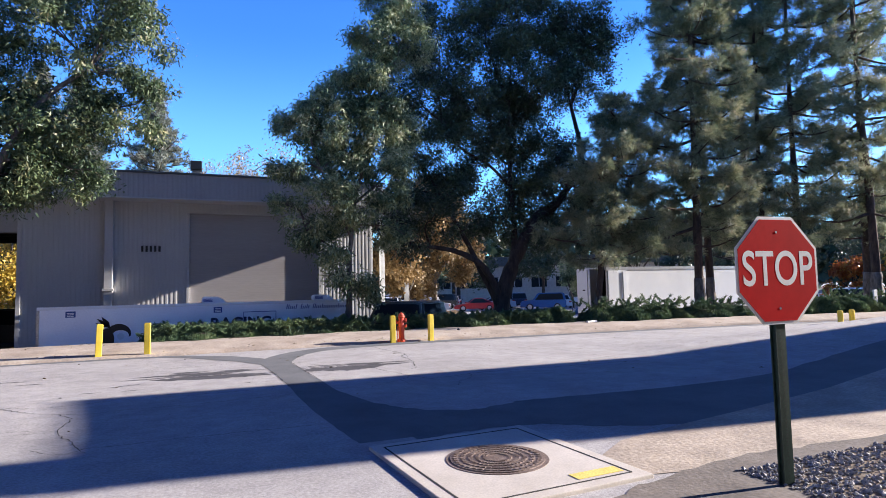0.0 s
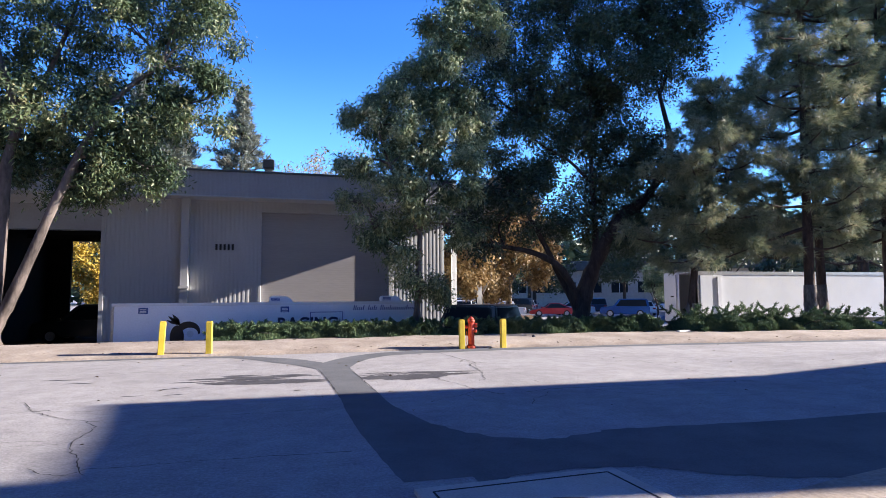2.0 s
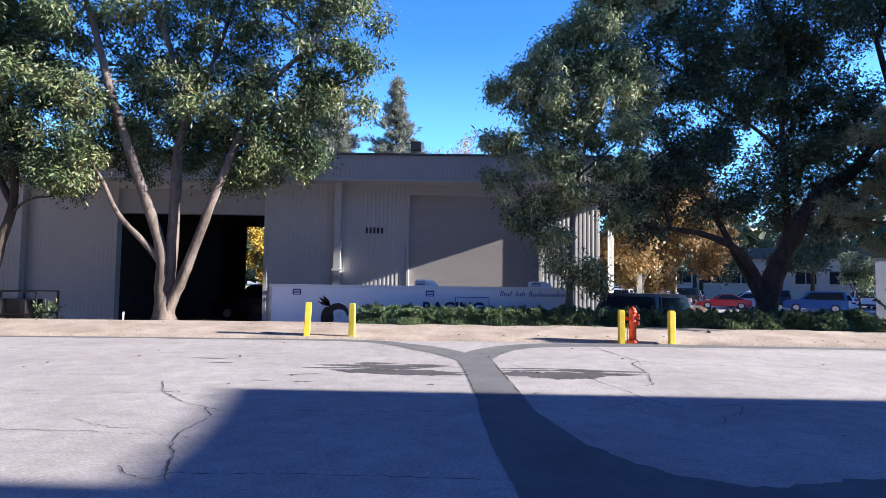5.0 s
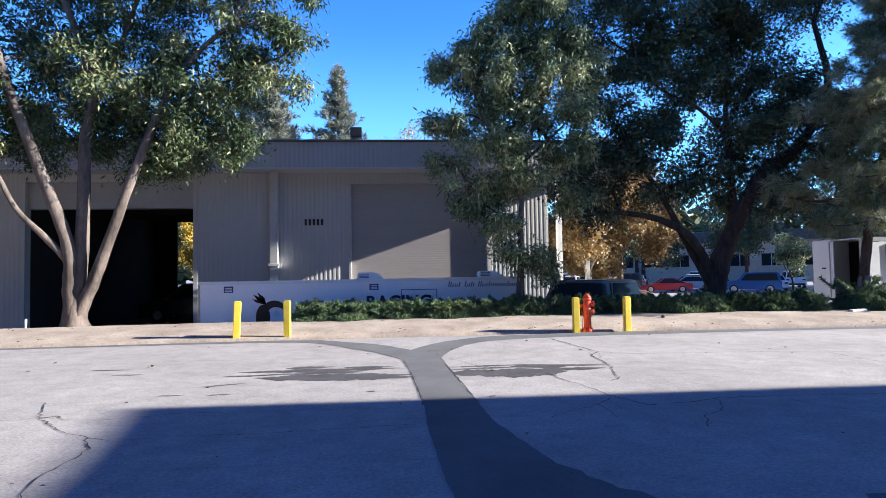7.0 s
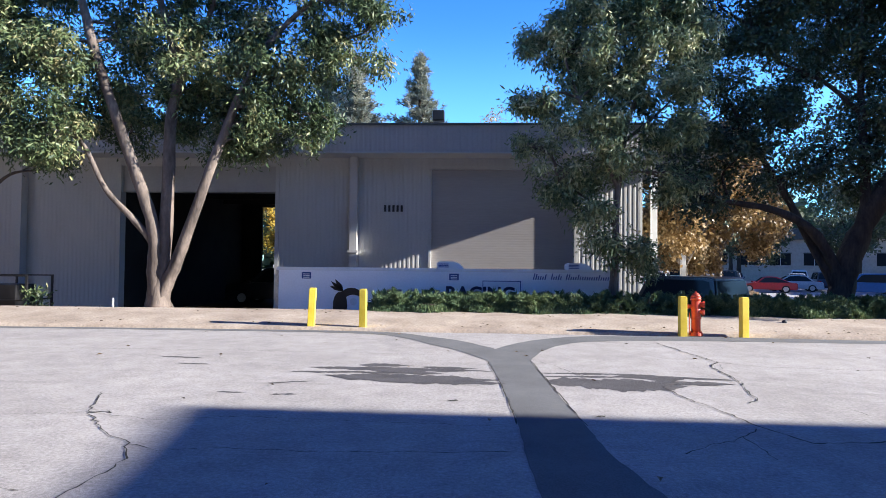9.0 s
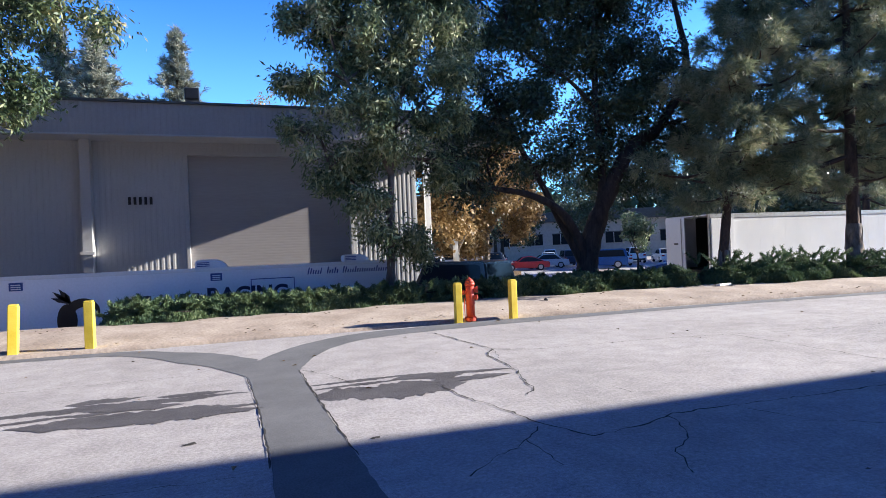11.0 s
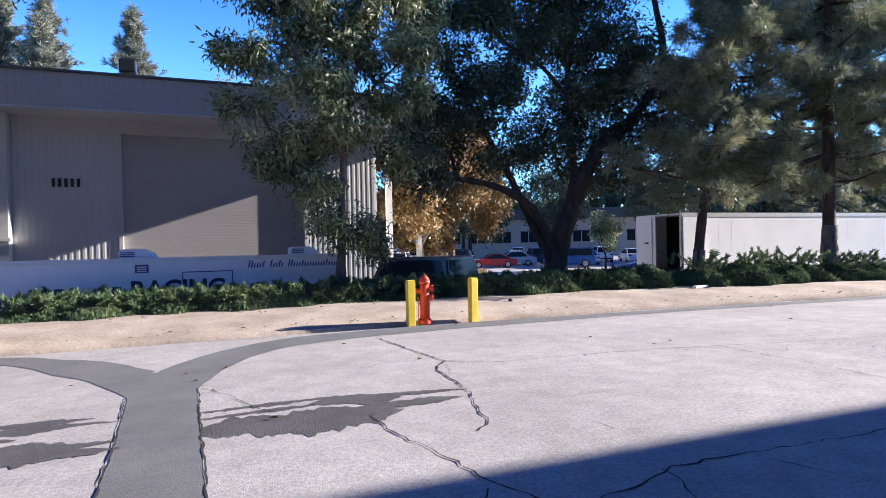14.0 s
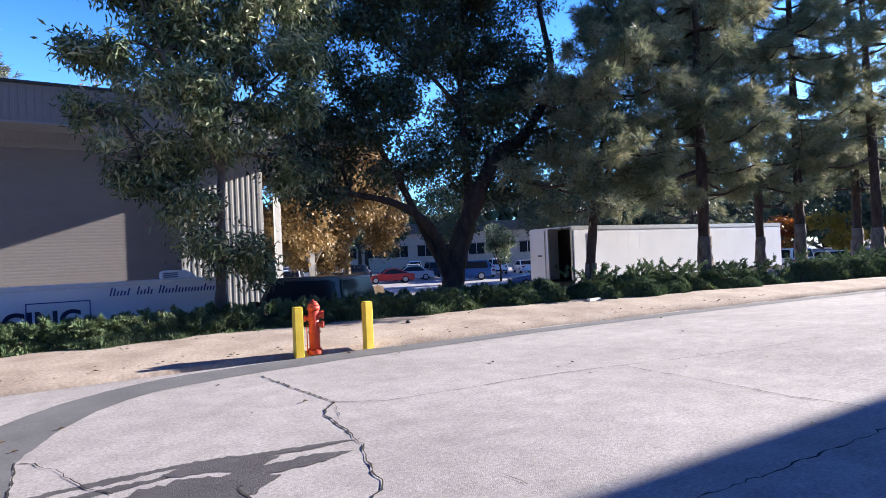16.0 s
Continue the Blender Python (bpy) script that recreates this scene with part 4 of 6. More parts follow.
def build_dark_oak():
    y = 16.3
    limbs = (([(10.75, y, -1.0), (10.8, y, 0.5), (11.15, y, 1.8), (11.9, y, 3.3), (12.6, y, 4.3), (13.8, y, 5.15), (14.9, y, 7.0), (14.5, y, 9.2)], 0.38, 0.08),
             ([(10.75, y, 0.2), (10.56, y - 0.1, 1.3), (9.9, y - 0.2, 2.3), (8.9, y - 0.3, 2.8), (7.9, y - 0.3, 3.0), (7.0, y - 0.2, 3.05)], 0.17, 0.05),
             ([(10.65, y, 0.8), (10.1, y + 0.1, 1.9), (9.4, y + 0.2, 3.35), (8.7, y + 0.2, 4.5), (8.0, y, 5.5)], 0.14, 0.05),
             ([(11.4, y, 2.3), (11.56, y + 0.1, 3.6), (11.5, y + 0.2, 6.0), (11.55, y + 0.2, 9.0)], 0.16, 0.05),
             ([(11.5, y + 0.2, 5.6), (10.4, y, 6.4), (9.2, y, 7.0), (8.4, y, 8.0)], 0.07, 0.025),
             ([(13.8, y, 5.1), (15.0, y, 5.4), (16.0, y, 5.9)], 0.08, 0.03))
    rows = ((7.8, 4.1, 1.2, 0.8, -0.2), (9.1, 5.3, 1.2, 0.8, 0.0), (10.6, 4.4, 1.2, 0.8, 0.4), (12.2, 5.6, 1.3, 0.9, 0.3), (13.3, 7.4, 1.4, 1.0, 0.0),
            (10.9, 7.4, 1.1, 0.8, 0.0), (8.8, 7.2, 1.2, 0.9, 0.2), (13.8, 3.8, 1.1, 0.7, 0.3), (7.7, 6.2, 1.1, 0.8, 0.4), (12.4, 3.3, 1.1, 0.6, 0.5),
            (7.0, 3.3, 0.9, 0.6, -0.2), (9.5, 9.2, 1.7, 1.1, 0.0), (12.2, 9.8, 1.9, 1.2, 0.0), (14.8, 10.4, 1.7, 1.1, 0.2), (7.6, 8.8, 1.3, 1.0, 0.3),
            (9.6, 3.9, 0.9, 0.6, 0.6), (6.7, 5.0, 0.8, 0.6, 0.3), (11.6, 5.0, 0.9, 0.7, 0.9), (8.4, 10.6, 1.8, 1.2, 0.0), (11.0, 11.6, 2.0, 1.3, 0.0), (13.8, 12.2, 2.0, 1.3, 0.0), (10.0, 6.3, 1.0, 0.7, 0.8), (13.4, 6.0, 1.1, 0.8, 0.8), (8.2, 5.2, 1.0, 0.7, 0.8), (6.9, 7.4, 1.0, 0.9, 0.4), (6.6, 4.1, 0.8, 0.6, 0.6), (14.6, 5.0, 1.0, 0.7, 0.5), (14.8, 11.8, 1.7, 1.1, 0.0), (15.6, 12.8, 1.8, 1.2, 0.2), (11.0, 9.3, 1.5, 1.0, 1.6), (13.0, 9.6, 1.5, 1.0, 1.7), (12.0, 8.2, 1.3, 0.9, 1.6), (9.6, 8.4, 1.3, 0.9, 1.6), (15.4, 6.4, 1.1, 0.8, 0.6), (9.8, 12.6, 2.0, 1.2, 0.0), (12.4, 13.6, 2.2, 1.3, 0.0), (15.6, 5.2, 1.1, 0.8, 0.2), (16.8, 5.9, 1.2, 0.9, 0.0), (14.2, 6.8, 1.2, 0.9, 0.9), (13.0, 4.6, 1.0, 0.7, 0.9), (16.2, 4.2, 0.9, 0.6, 0.4), (11.9, 6.7, 1.1, 0.8, 0.8))
    return tree("carob_tree", "broad dark evergreen tree with low forking limbs", (10.75, y, -0.6), limbs, ellipse_blobs(rows, y), M_BARK_DK, M_LF_DK,
                14, 190000, 0.125, 0.029, 0.3, size=0.36, rough=0.3, shell=0.2)


def pine(base, top, lean, r0, whorls, seed, label, name="pine_tree", per=9, tuft_n=30, sprays=5, length=0.20, low=2.2, reach=2.0, fall=0.35, fluff=0.34, width=0.010):
    """A pine: bare tapered trunk, whorls of branches, tufts of needles along them."""
    T = empty(name, pose(*base), label, "tree")
    rnd, rng = random.Random(seed), np.random.default_rng(seed)
    tb = Tubes()
    h = top
    trunk = [Vector((0, 0, -0.6)), Vector((0, 0, 0.2)), Vector((lean * 0.2, 0, h * 0.3)), Vector((lean * 0.6, 0.05, h * 0.6)), Vector((lean, 0, h))]
    path = tb.add(trunk, r0, 0.05, seg=10, k=6, rough=0.25, flare=0.35)
    cen, dr = [], []
    for i in range(whorls):
        z = low + (h - low) * ((i + rnd.random()) / whorls)
        st = min(path, key=lambda q: abs(q.z - z))
        a = i * 2.4 + rnd.uniform(-0.7, 0.7)
        rch = reach * (1 - fall * ((z - low) / (h - low)) ** 2) * rnd.uniform(0.45, 1.15)
        rise = rnd.uniform(-0.3, 0.55) * rch * 0.5
        e = st + Vector((math.cos(a) * rch, math.sin(a) * rch * 0.7, rise))
        mid = (st + e) / 2 + Vector((rnd.uniform(-0.15, 0.15), rnd.uniform(-0.15, 0.15), -0.10 * rch))
        tb.add([st, mid, e], 0.028 + 0.014 * rch, 0.012, seg=5, k=3)
        for j in range(sprays):
            u = 1.0 if j == 0 else rnd.uniform(0.42, 0.95)
            q = (mid.lerp(e, 2 * u - 1) if u > 0.5 else st.lerp(mid, 2 * u))
            off = Vector((rnd.gauss(0, 0.34), rnd.gauss(0, 0.34), rnd.uniform(-0.25, 0.45))) * (0.5 + 0.22 * rch) if j else Vector()
            c = q + off
            if j:
                tb.add([q, q + off * 0.5 + Vector((0, 0, -0.05)), c], 0.016, 0.006, seg=4, k=2)
            out = (c - st).normalized()
            rc = fluff * rnd.uniform(0.6, 1.25)
            for _ in range(tuft_n):
                d = Vector((rnd.gauss(0, 1), rnd.gauss(0, 1), rnd.gauss(0, 1))).normalized()
                cen.append(c + Vector((d.x, d.y, d.z * 0.75)) * rc * rnd.random() ** 0.6)
                dr.append((d + out * 0.55 + Vector((0, 0, 0.15))).normalized())
    link_mesh("trunk", tb.v, tb.f, M_BARK_PI, T, smooth=True)
    # paler sleeve round the lowest part of the trunk
    tp = Tubes()
    tp.add([trunk[0], trunk[1], trunk[1].lerp(trunk[2], 0.28 + 0.1 * rnd.random())], r0 * 1.06, r0 * 0.86, seg=12, k=6, rough=0.35, flare=0.3)
    link_mesh("pale_base", tp.v, tp.f, M_BARK_WH, T, "paler lower bark", smooth=True)
    needles("crown", rng, np.array([tuple(c) for c in cen]), np.array([tuple(d) for d in dr]), per, length, width, M_LF_PI, T, droop=0.25, cone=0.34)
    return T


def build_pines():
    lab = "tall pine with a bare rough trunk and drooping needle tufts"
    pine((13.5, 13.7, 0.0), 8.6, 1.8, 0.17, 62, 31, "leaning pine with a full drooping grey-green crown", tuft_n=30, sprays=6, length=0.20, low=2.5, reach=2.5, fall=0.6, fluff=0.30)
    far = dict(length=0.23, tuft_n=32, sprays=6, width=0.011)
    pine((18.5, 13.6, 0.0), 15, 0.3, 0.24, 66, 32, lab, low=2.8, reach=2.9, **far)
    pine((20.7, 15.1, -0.2), 16, -0.3, 0.22, 46, 33, lab, low=4.0, reach=3.0, **far)
    pine((23.7, 14.8, -0.2), 15, 0.3, 0.20, 46, 34, lab, low=3.0, reach=2.8, **far)
    pine((25.0, 14.0, 0.0), 17, 0.2, 0.23, 48, 35, "tall pine with a pale lower trunk", low=4.0, reach=3.0, **far)
    pine((28.4, 12.8, 0.0), 18, -0.4, 0.26, 50, 36, lab, low=3.6, reach=3.3, **far)
    pine((30.0, 14.2, -0.2), 19, 0.6, 0.25, 50, 37, lab, low=3.0, reach=3.4, **far)
    pine((34.0, 24.2, -0.8), 21, 0.3, 0.25, 44, 38, lab, low=3.4, reach=3.6, length=0.28, tuft_n=22, width=0.014)
    pine((37.0, 27.0, -0.8), 22, 0.3, 0.25, 44, 39, lab, low=2.5, reach=3.8, length=0.28, tuft_n=22, width=0.014)


def far_conifer(base, h, r, seed, label="distant grey-green conifer with a pointed top"):
    T = empty("conifer", pose(*base), label, "tree")
    rng, rnd = np.random.default_rng(seed), random.Random(seed)
    tb = Tubes()
    tb.add([(0, 0, -0.5), (0, 0, h * 0.5), (0, 0, h)], 0.5, 0.05, seg=8, k=4)
    cen, dr = [], []
    z = h * 0.25
    while z < h:
        rr = (h - z) * r * rnd.choice((0.55, 0.8, 1.0, 1.25)) + 0.12
        for _ in range(5 if h - z < 4 else 8):
            a = rnd.uniform(0, 6.28)
            u = rnd.uniform(0.6, 1.1) * rr
            e = Vector((math.cos(a) * u, math.sin(a) * u, z + rnd.uniform(0.2, 1.1)))
            tb.add([(0, 0, z), (e.x * 0.5, e.y * 0.5, z + 0.1), e], 0.07, 0.03, seg=4, k=2)
            for _ in range(13):
                u = rnd.uniform(0.3, 1.0)
                cen.append((e.x * u + rnd.gauss(0, 0.26), e.y * u + rnd.gauss(0, 0.26), z + (e.z - z) * u + rnd.gauss(0, 0.2)))
                dr.append((math.cos(a), math.sin(a), 0.5))
        z += 0.62
    link_mesh("trunk", tb.v, tb.f, M_BARK_PI, T, smooth=True)
    needles("crown", rng, np.array(cen), np.array(dr), 12, 0.55, 0.045, M_LF_CO, T)
    return T


def build_far_trees():
    far_conifer((-5.8, 70.0, LOW), 26.5, 0.42, 51)
    far_conifer((-14.3, 73.5, LOW), 28.0, 0.42, 52)
    far_conifer((-18.6, 75.2, LOW), 29.5, 0.42, 54)
    far_conifer((-12.8, 65.7, LOW), 23.4, 0.42, 53)


def simple_tree(name, label, x, y, z, h, r, leaf, seed, twigs=420, per=22, length=0.2, width=0.06, bark=None, lowf=0.4):
    rnd = random.Random(seed)
    limbs = [([(x, y, z - 0.3), (x + 0.05, y, z + h * 0.25), (x + rnd.uniform(-0.3, 0.3), y, z + h * 0.55), (x, y, z + h * 0.9)], 0.05 * h * 0.5, 0.03)]
    for k in range(4):
        a = k * 1.6 + rnd.random()
        limbs.append(([(x, y, z + h * 0.28), (x + math.cos(a) * r * 0.4, y + math.sin(a) * r * 0.4, z + h * 0.5), (x + math.cos(a) * r * 0.7, y + math.sin(a) * r * 0.7, z + h * 0.72)], 0.02 * h * 0.5, 0.02))
    blobs = []
    for k in range(9):
        a, q = k * 2.4, math.sqrt((k + 0.5) / 9)
        blobs.append((x + math.cos(a) * r * 0.75 * q, y + math.sin(a) * r * 0.75 * q, z + h * (lowf + (0.95 - lowf) * rnd.random()), r * rnd.uniform(0.34, 0.5), r * rnd.uniform(0.34, 0.5), h * rnd.uniform(0.11, 0.17)))
    return tree(name, label, (x, y, z), limbs, blobs, bark or M_BARK_DK, leaf, seed, twigs * per, length, width, 0.3, size=0.10 * r, seg=6)


def build_background_trees():
    simple_tree("sycamore_tree", "sycamore with a pale trunk and tan autumn leaves", 10.4, 27.0, LOW, 7.4, 3.2, M_LF_SY, 61, 1500, 28, 0.16, 0.055, M_BARK_SY, 0.28)
    simple_tree("sycamore_tree", "sycamore with a pale trunk and tan autumn leaves", 13.6, 31.0, LOW, 9.5, 3.4, M_LF_SY, 62, 1300, 26, 0.18, 0.06, M_BARK_SY, 0.26)
    simple_tree("maple_tree", "small tree with orange autumn leaves", 58, 33, LOW, 4.4, 2.6, M_LF_OR, 63, 380, 22, 0.22, 0.08, None, 0.3)
    simple_tree("maple_tree", "small tree with yellow autumn leaves", 60, 27.5, LOW, 5.0, 3.0, M_LF_YE, 64, 420, 22, 0.22, 0.08, None, 0.3)
    simple_tree("maple_tree", "small tree with yellow and orange autumn leaves", 64, 24, LOW, 4.8, 3.0, M_LF_OR, 65, 380, 22, 0.22, 0.08, None, 0.3)
    simple_tree("lot_tree", "small yellow-green tree in the car park", 30.5, 40.0, LOW, 4.2, 1.4, M_LF_T2, 66, 300, 20, 0.15, 0.05, None, 0.45)
    simple_tree("maple_tree", "leafy yellow-green tree behind the open bay", -12.6, 44.0, LOW, 8.0, 3.4, M_LF_YE, 67, 420, 22, 0.22, 0.08, None, 0.25)
    k = 70
    spots = ((22, 58, 12, 5), (34, 74, 13, 6), (46, 70, 12, 6), (60, 66, 13, 6), (70, 52, 14, 7), (76, 40, 14, 7), (80, 28, 13, 7), (52, 46, 11, 5), (44, 34, 10, 4.5),
             (52, 22, 11, 5), (18, 66, 9, 4), (-0.3, 48, 13.2, 3), (3.5, 46, 14.0, 3.2), (6.2, 47, 12.8, 3), (66, 14, 12, 6), (58, 8, 11, 5), (84, 14, 14, 7), (40, 90, 14, 7), (58, 92, 15, 8), (76, 78, 15, 8), (96, 50, 15, 9), (102, 30, 15, 9))
    for x, y, h, r in spots:
        k += 1
        if -1 < x < 7:
            simple_tree("sycamore_tree", "bare-topped tree with sparse tan leaves behind the roof", x, y, LOW, h, r, M_LF_SY, k, 260, 16, 0.16, 0.05, M_BARK_SY, 0.6)
        else:
            simple_tree("park_tree", "broad leafy evergreen tree at the edge of the car park", x, y, LOW, h, r, M_LF_FAR, k, 420, 24, 0.34, 0.13, None, 0.3)
    # a car-park wide belt of woods closing the distance
    rng = np.random.default_rng(90)
    W = empty("far_woods", pose(0, 0, 0), "dark belt of woods along the horizon", "woods", kind="stuff")
    n = 42000
    a = rng.random(n) * 2 * math.pi
    rad = 150 + 30 * rng.random(n)
    hh = LOW + (17 + 3.5 * np.sin(a * 17) + 2.5 * np.sin(a * 41 + 1)) * rng.random(n) ** 0.7
    c = np.stack([np.cos(a) * rad, np.sin(a) * rad, hh], 1)
    d = unit(rng.normal(size=(n, 3)))
    s = unit(np.cross(d, rng.normal(size=(n, 3))))
    leaves("leaf_mass", c, d * 3.2, s * 1.3, M_LF_FAR, W, kind="stuff")


def juniper(name, label, x0, x1, front, depth, h, seed, count, length, spike=0.0, dense=12):
    """A clipped-to-ragged juniper mass: upright feathery shoots over a dark woody core."""
    J = empty(name, pose((x0 + x1) / 2, kerb((x0 + x1) / 2) + front, 0.1), label, "hedge")
    cx = (x0 + x1) / 2
    by = kerb(cx) + front
    rng, rnd = np.random.default_rng(seed), random.Random(seed)
    tb = Tubes()
    for i in range(int((x1 - x0) * 3)):
        x = rnd.uniform(x0, x1)
        y = kerb(x) + front + rnd.uniform(0.2, depth - 0.2)
        tb.add([(x - cx, y - by, -0.3), (x - cx + rnd.uniform(-0.2, 0.2), y - by, h * 0.3), (x - cx + rnd.uniform(-0.5, 0.5), y - by + rnd.uniform(-0.3, 0.2), h * 0.5)], 0.022, 0.008, seg=5, k=2)
    tagged(link_mesh("woody_core", tb.v, tb.f, M_BARK_DK, J, smooth=True), kind="stuff")
    xs = rng.uniform(x0, x1, count)
    ends = np.minimum(1, np.minimum(xs - x0, x1 - xs) / 0.7) ** 0.5
    u = rng.random(count)
    top = np.array([h * (0.78 + 0.3 * noise.noise(Vector((x * 0.8, seed, 0))) + 0.22 * noise.noise(Vector((x * 2.7, seed, 3)))) for x in xs]) * ends
    if seed == 5:
        top = top * (1 + 0.55 * np.clip((xs - 6.2) / 1.2, 0, 1) - 0.2 * (np.abs(xs - 5.2) < 1.0) + 0.22 * (xs < 4.0))
    v = rng.random(count)
    prof = np.clip(np.sin(np.pi * np.clip(u * 0.92 + 0.06, 0, 1)), 0, 1) ** 0.45
    z = top * prof * (1 - 0.75 * v ** 2.2) - 0.1
    ys = np.array([kerb(x) for x in xs]) + front + u * depth + 0.12 * np.sin(xs * 2.1) + 0.1 * np.sin(xs * 5.3)
    c = np.stack([xs - cx, ys - by, z - 0.1], 1)
    per = 15
    base = np.stack([rng.normal(0, 0.5, count), rng.normal(-0.25, 0.5, count), 0.75 + rng.random(count) * 0.7], 1)
    d = unit(base)
    needles("foliage", rng, c, d, per, length, 0.014, M_LF_JU, J)
    if spike:
        n2 = int((x1 - x0) * dense)
        xs2 = rng.uniform(x0 + 0.2, x1 - 0.2, n2)
        yy = np.array([kerb(x) for x in xs2]) + front + rng.uniform(0.2, depth * 0.9, n2)
        al = rng.uniform(-1, 1, n2)
        dd = unit(np.stack([al * 1.25, rng.normal(-0.15, 0.45, n2), 0.30 + 0.5 * rng.random(n2)], 1))
        t = np.tile(np.linspace(0.0, 1.0, 12), n2)[:, None]
        st = np.stack([xs2 - cx, yy - by, h * (0.25 + 0.5 * rng.random(n2))], 1)
        cc = np.repeat(st, 12, 0) + np.repeat(dd, 12, 0) * t * spike
        needles("shoot_spray", rng, cc, np.repeat(dd, 12, 0), 14, 0.085, 0.010, M_LF_JU, J)
    return J


def build_hedges():
    juniper("juniper_hedge", "low dense dark green juniper hedge on the verge", -1.95, 12.2, 2.25, 1.7, 0.50, 5, 20000, 0.09, 0.20, 60)
    juniper("juniper_shrub", "spreading dark green juniper with spiky shoots", 12.4, 16.6, 1.7, 1.9, 0.80, 6, 9500, 0.09, 0.44, 18)
    juniper("juniper_shrub", "spreading dark green juniper with spiky shoots", 16.3, 19.9, 1.6, 1.9, 0.70, 7, 7500, 0.09, 0.40, 16)
    juniper("juniper_shrub", "rounded dark green juniper shrub under the pines", 20.3, 25.0, 1.4, 1.9, 1.0, 8, 8000, 0.10, 0.4)
    juniper("juniper_shrub", "rounded dark green juniper shrub under the pines", 25.2, 32.0, 1.2, 2.2, 1.05, 9, 9000, 0.10, 0.4)


# ---- street furniture ----
def build_bollards():
    P = empty("bollard", pose(4.58, 10.80, 0.0), "square yellow painted steel bollard", "bollard", "bollards by the hydrant and drive")
    part("post", box(-0.065, 0.065, -0.065, 0.065, -0.1, 0.70, 0.010), M_YPAINT, P)
    part("cap", box(-0.06, 0.06, -0.06, 0.06, 0.70, 0.722, 0.010), M_YPAINT, P)
    copy_thing(P, pose(5.68, 10.78, 0.0, 0, 0, 4))
    copy_thing(P, pose(-1.43, 11.08, 0.05, 0, 0, -3))
    copy_thing(P, pose(-2.45, 11.07, 0.06, 1, 2.5, 6))


def build_far_posts():
    """Short yellow guards and a white marker where the road bends away."""
    P = empty("guard_post", pose(19.1, 8.35, 0.03), "short round yellow guard post at the road edge", "bollard", "guard posts at the bend")
    part("post", cyl(0.085, 0.085, -0.3, 0.40, 16, bevel=0.02), M_YPAINT, P)
    copy_thing(P, pose(19.75, 8.4, 0.03))
    M = empty("marker_post", pose(24.6, 10.6, 0.15), "white marker post beside the road", "post")
    part("board", box(-0.10, 0.10, -0.03, 0.03, -0.2, 0.85, 0.01), M_TRIM, M)


def build_hydrant():
    H = empty("fire_hydrant", pose(4.86, 10.90, 0.01), "slim weathered red fire hydrant with capped side outlets", "hydrant")
    part("flange", cyl(0.115, 0.115, -0.02, 0.045, 20, bevel=0.008), M_RPAINT, H)
    part("barrel", cyl(0.082, 0.080, 0.045, 0.64, 20), M_RPAINT, H, smooth=True)
    part("collar", cyl(0.096, 0.096, 0.29, 0.325, 20, bevel=0.008), M_RPAINT, H)
    bm = cyl(0.094, 0.09, 0.64, 0.70, 20)
    cyl(0.09, 0.055, 0.70, 0.755, 20, bm)
    cyl(0.055, 0.03, 0.755, 0.775, 20, bm)
    part("bonnet", bm, M_RPAINT, H, smooth=True)
    part("operating_nut", cyl(0.02, 0.018, 0.775, 0.80, 5), M_RPAINT, H)
    for ry, rz, z, r in ((90, -20, 0.56, 0.05), (90, -35, 0.42, 0.042), (90, 165, 0.52, 0.038)):
        m = Matrix.Translation((0, 0, z)) @ pose(0, 0, 0, 0, 0, rz) @ pose(0, 0, 0, 0, ry, 0)
        o = part("outlet", cyl(r, r, 0.06, 0.12, 14, m=m), M_RPAINT, H)
        part("outlet_cap", cyl(r + 0.014, r + 0.010, 0.115, 0.15, 8, m=m), M_RPAINT, o)
    part("chain_rod", cyl(0.008, 0.008, 0.0, 0.42, 8, m=Matrix.Translation((-0.125, -0.03, 0))), M_RPAINT, H)
    for k in range(8):
        a = k * math.pi / 4
        part("bolt", cyl(0.010, 0.010, 0.045, 0.062, 6, m=Matrix.Translation((0.098 * math.cos(a), 0.098 * math.sin(a), 0))), M_RPAINT, H)


def text_mesh(name, body, size, m, material, parent, label="", extrude=0.0004, squash=1.0, bold=0.0):
    c = bpy.data.curves.new(name, "FONT")
    c.body, c.size, c.extrude, c.align_x, c.align_y = body, size, extrude, "CENTER", "CENTER"
    c.offset = bold
    tmp = bpy.data.objects.new("lettering", c)
    me = bpy.data.meshes.new_from_object(tmp)
    bpy.data.objects.remove(tmp)
    me.transform(Matrix.Diagonal((squash, 1, 1, 1)))
    me.transform(m)
    me.materials.clear()
    me.materials.append(material)
    ob = new(name, me)
    ob.parent = parent
    if label:
        ob["label"] = label
    return ob


def octagon(r, y0, y1):
    """Octagon of half-width r, between two depths."""
    bm = bmesh.new()
    k = r / math.cos(math.pi / 8)
    pts = [(k * math.cos(math.pi / 8 + i * math.pi / 4), k * math.sin(math.pi / 8 + i * math.pi / 4)) for i in range(8)]
    a = [bm.verts.new((x, y0, z)) for x, z in pts]
    b = [bm.verts.new((x, y1, z)) for x, z in pts]
    bm.faces.new(a)
    bm.faces.new(b[::-1])
    for i in range(8):
        bm.faces.new((a[i], a[(i + 1) % 8], b[(i + 1) % 8], b[i]))
    return bm


